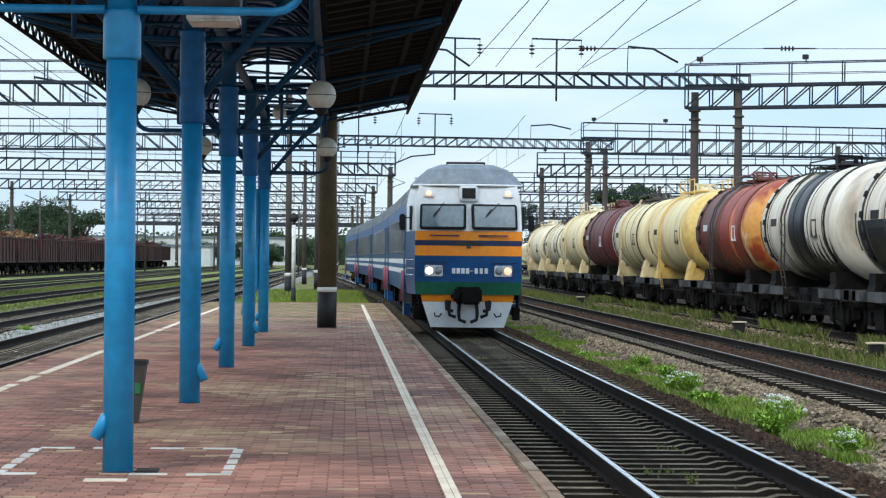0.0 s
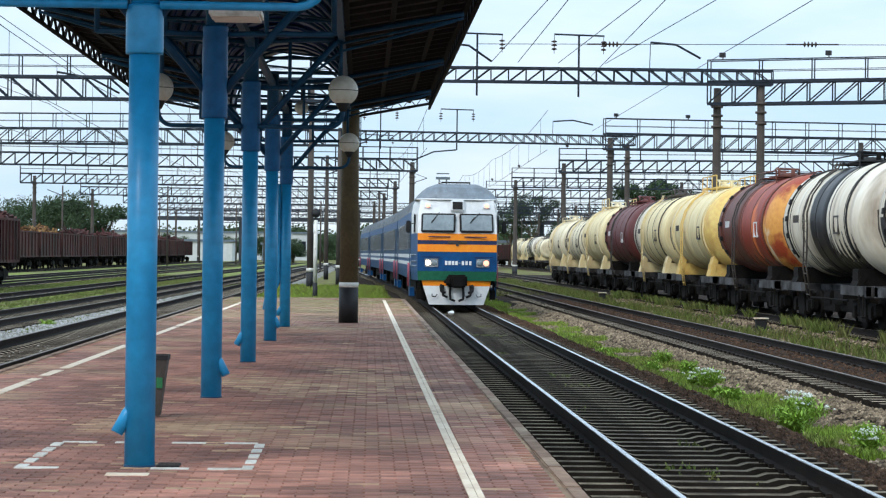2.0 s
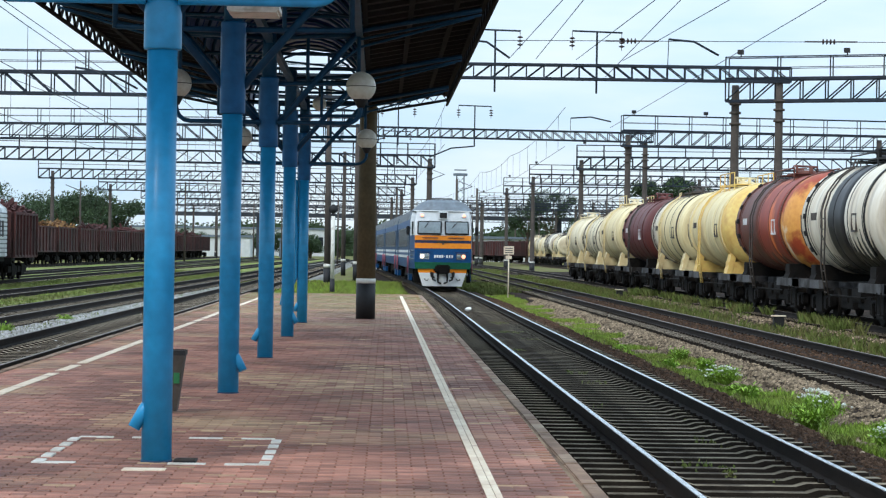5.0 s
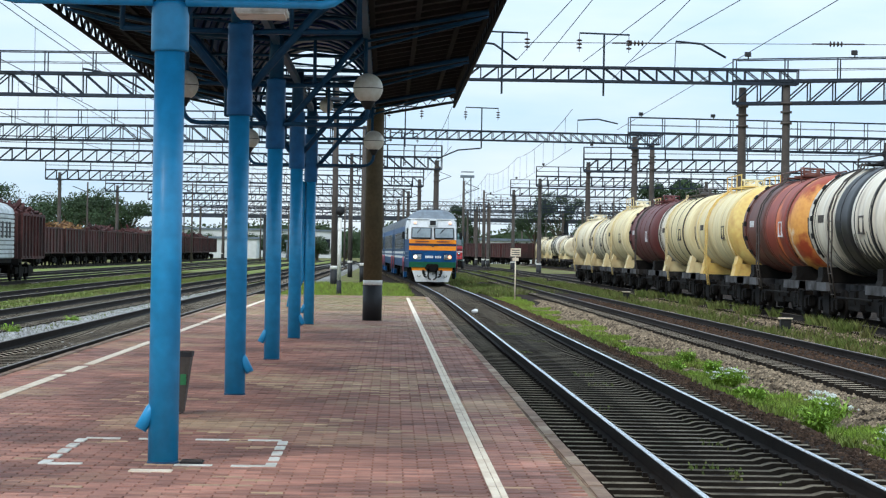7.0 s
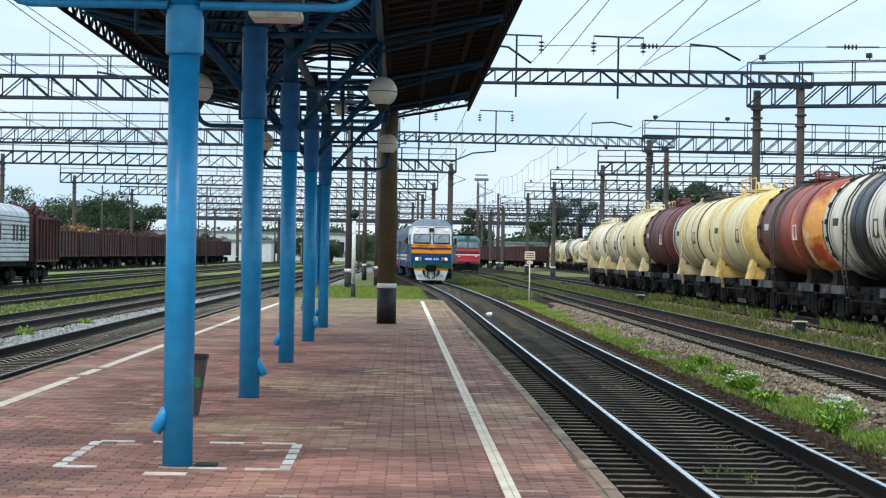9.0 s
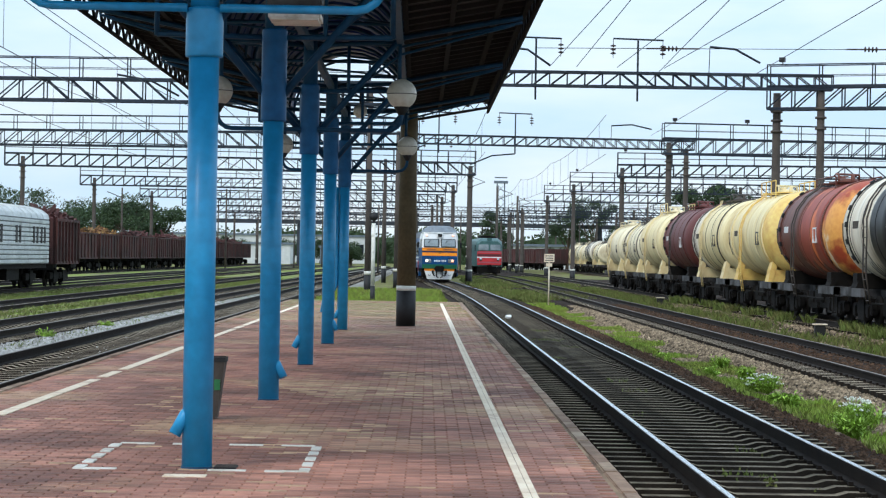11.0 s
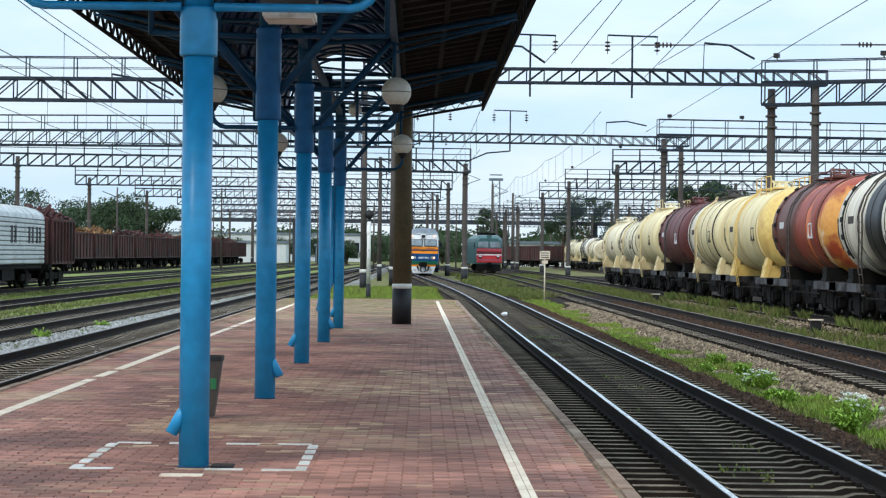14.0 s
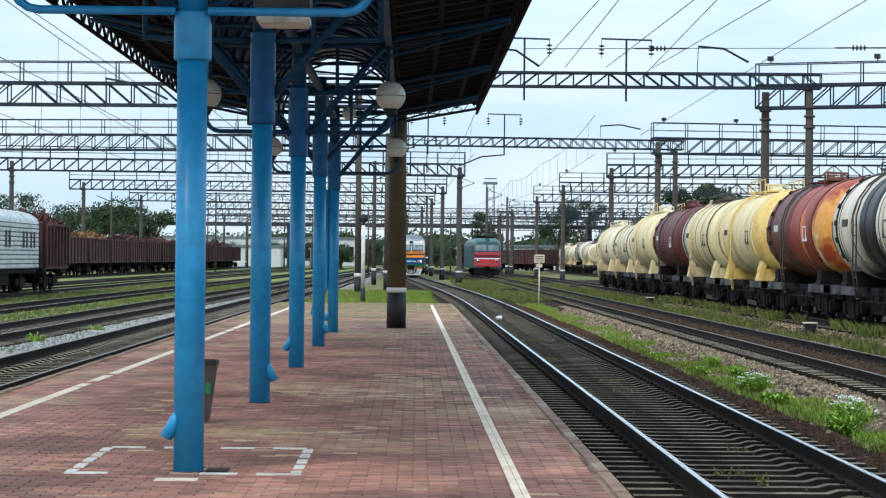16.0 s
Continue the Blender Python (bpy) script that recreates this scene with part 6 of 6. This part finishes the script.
grass_tufts("grass_left_strips", "green grass strips between the tracks on the far side", 18000, lambda r: (lambda y: (r.choice((-9.2, -12.9, -13.5, -16.9, -17.8, -18.6)) + 0.010 * y + r.gauss(0, 0.3), y))(45 + 130 * r.random()), lambda x, y: -0.13 if x < -11 else -0.26, 15, (0.03, 0.12), GRASS_DULL, 0.02)
grass_tufts("grass_far_verge", "green grass between the far tracks", 12000, patchy(4.0, 13.0, 110, 240, 1.0, 0.06, -0.1), lambda x, y: -0.38, 16, (0.12, 0.35), GRASS_DULL, 0.03)


def weed_plant(x, y, seed, h=0.55, flowers=True):
    rnd = random.Random(seed)
    t = thing("weed_plant", "bushy green weed with white flower heads in the gravel" if flowers else "low bushy green weed in the gravel", "plant", pose(x, y, -0.38), group="weeds")
    bm = bmesh.new()
    fl = bmesh.new()
    st = bmesh.new()
    for _ in range(64):
        a, rr = rnd.uniform(0, 6.28), rnd.uniform(0.05, 0.42) * (h / 0.55)
        top = Vector((math.cos(a) * rr, math.sin(a) * rr, h * rnd.uniform(0.45, 1.0)))
        rod(st, (top.x * 0.2, top.y * 0.2, 0), top, 0.006, 0.004, seg=4)
        for _ in range(9):
            c = top * rnd.uniform(0.35, 1.0) + Vector((rnd.gauss(0, 0.04), rnd.gauss(0, 0.04), rnd.gauss(0, 0.03)))
            u = Vector((rnd.gauss(0, 1), rnd.gauss(0, 1), rnd.gauss(0, 0.6))).normalized()
            v = u.cross(Vector((0, 0, 1))).normalized()
            s = rnd.uniform(0.025, 0.055)
            bm.faces.new([bm.verts.new(c + d) for d in (-u * s, v * s * 0.4, u * s + Vector((0, 0, -0.02)), -v * s * 0.4)])
        if flowers and rnd.random() < 0.28:
            for _ in range(7):
                c = top + Vector((rnd.gauss(0, 0.035), rnd.gauss(0, 0.035), 0.02 + rnd.gauss(0, 0.008)))
                bmesh.ops.create_icosphere(fl, subdivisions=1, radius=rnd.uniform(0.008, 0.016), matrix=Matrix.Translation(c))
    part("foliage", bm, WEED, t)
    tagged(part("stems", st, WEED, t), kind="stuff")
    if flowers:
        tagged(part("flower_heads", fl, FLOWER, t), "white flower heads", kind="stuff")
    else:
        fl.free()


for i, (x, y, h, f) in enumerate(((5.95, 28.6, 0.46, True), (5.6, 27.6, 0.34, False), (6.0, 25.0, 0.26, True), (6.25, 26.2, 0.22, False), (6.0, 36.9, 0.34, True), (5.75, 33.0, 0.24, False), (5.7, 34, 0.2, False), (5.6, 41, 0.25, False), (6.3, 44.6, 0.32, False), (6.2, 40.5, 0.3, False), (5.4, 47, 0.25, False), (5.9, 37.5, 0.22, True), (-9.0, 52, 0.35, False), (-8.7, 60, 0.3, False))):
    weed_plant(x, y, 300 + i, h, f)

bag = bmesh.new()
bmesh.ops.create_icosphere(bag, subdivisions=2, radius=0.12)
for v in bag.verts:
    v.co *= 1 + 0.35 * noise.noise(v.co * 14)
    v.co.z *= 0.6
b = tagged(part("litter_scrap", bag, T_WHITE), "crumpled white plastic scrap between the rails", "litter")
b.matrix_basis = pose(3.1, 73.5, -0.13)

# ---- paving bricks ----
PL, PW = 0.243, 0.118


def paver_geometry(h=0.0):
    a, b, z = PL / 2 - 0.004, PW / 2 - 0.004, 0.0
    return [(-a, -b, -0.03), (a, -b, -0.03), (a, b, -0.03), (-a, b, -0.03), (-a + 0.004, -b + 0.004, 0), (a - 0.004, -b + 0.004, 0), (a - 0.004, b - 0.004, 0), (-a + 0.004, b - 0.004, 0)]


PF = [(0, 1, 5, 4), (1, 2, 6, 5), (2, 3, 7, 6), (3, 0, 4, 7), (4, 5, 6, 7)]
pm = bpy.data.meshes.new("brick")
pm.from_pydata(paver_geometry(), [], PF)
pm.materials.append(PAVER)
pg = paver_geometry()


def worn_share(x, y):
    """How many bricks are worn pale: many where people walk and wait, few elsewhere."""
    a = noise.noise(Vector((x * 0.8, y * 0.30, 7.7))) + 0.15
    walked = 1.1 * max(0.0, a) * math.exp(-((x + 0.7) / 1.5) ** 2 - ((y - 27) / 8.0) ** 2)
    edge = 0.42 * max(0.0, noise.noise(Vector((x * 1.3, y * 0.35, 2.2))) + 0.12) * math.exp(-((y - 25) / 14.0) ** 2) if x > 0.95 else 0.0
    return 0.010 + walked + edge


rest_v, rest_f = [], []
pale_v, pale_f = [], []
count = 0
rnd = random.Random(77)
row = 0
y = PY0 + 0.1
while y < PY1 - 0.05:
    x = left_edge(y) + 0.08 + (PL / 2 if row % 2 else 0) + PL / 2
    while x < PX1 - 0.085 - PL / 4:
        dz = PZ + rnd.uniform(-0.003, 0.001)
        if 16.6 < y < 18.4 and -1.5 < x < 0.7 and count < 300:
            ob = new("brick", pm)
            ob.parent = platform
            ob.location = (x, y, dz)
            count += 1
        elif rnd.random() < worn_share(x, y):
            k = len(pale_v)
            pale_v += [(x + vx, y + vy, dz + vz) for vx, vy, vz in pg]
            pale_f += [tuple(i + k for i in f) for f in PF]
        else:
            tx, ty = rnd.uniform(-0.012, 0.012), rnd.uniform(-0.02, 0.02)
            k = len(rest_v)
            rest_v += [(x + vx, y + vy, dz + vz + vx * tx + vy * ty) for vx, vy, vz in pg]
            rest_f += [tuple(i + k for i in f) for f in PF]
        x += PL
    y += PW
    row += 1
me = bpy.data.meshes.new("bricks_pale")
me.from_pydata(pale_v, [], pale_f)
me.materials.append(PAVER_PALE)
tagged(new("bricks_pale", me), "worn pale paving bricks", kind="stuff").parent = platform
me = bpy.data.meshes.new("bricks_rest")
me.from_pydata(rest_v, [], rest_f)
me.materials.append(PAVER_REST)
tagged(new("bricks_rest", me), "red-brown paving bricks", kind="stuff").parent = platform

# ---- movement ----
HEAD_ROWS = ((0.0, 55.6), (1.0, 65.4), (2.0, 75.2), (3.0, 85.1), (4.2, 97.3), (5.3, 108.6), (6.3, 119.2), (7.0, 126.6), (8.0, 137.6), (9.0, 148.8), (10.2, 162.0), (11.5, 175.5), (12.5, 186.0), (13.5, 196.5), (14.5, 207.5), (16.0, 225.0))


def rail_pose(fn, y, length):
    """A car that stands with its near end at y, with both ends over the track."""
    x0, x1 = fn(y + 3.4), fn(y + length - 3.4)
    a = math.atan((x1 - x0) / (length - 6.8))
    return pose(x0 - 3.4 * math.sin(a), y, 0, rz=-math.degrees(a))


def motions():
    for i, car in enumerate(train):
        walk(car, [(t, rail_pose(bend_main, y + 25.6 * i, 25.0)) for t, y in HEAD_ROWS])
    walk(loco, [(t, rail_pose(bend_second, y, 16.0)) for t, y in ((0.0, 267.0), (4.0, 259.0), (9.0, 247.0), (13.5, 237.0), (16.0, 230.0))])


motions()
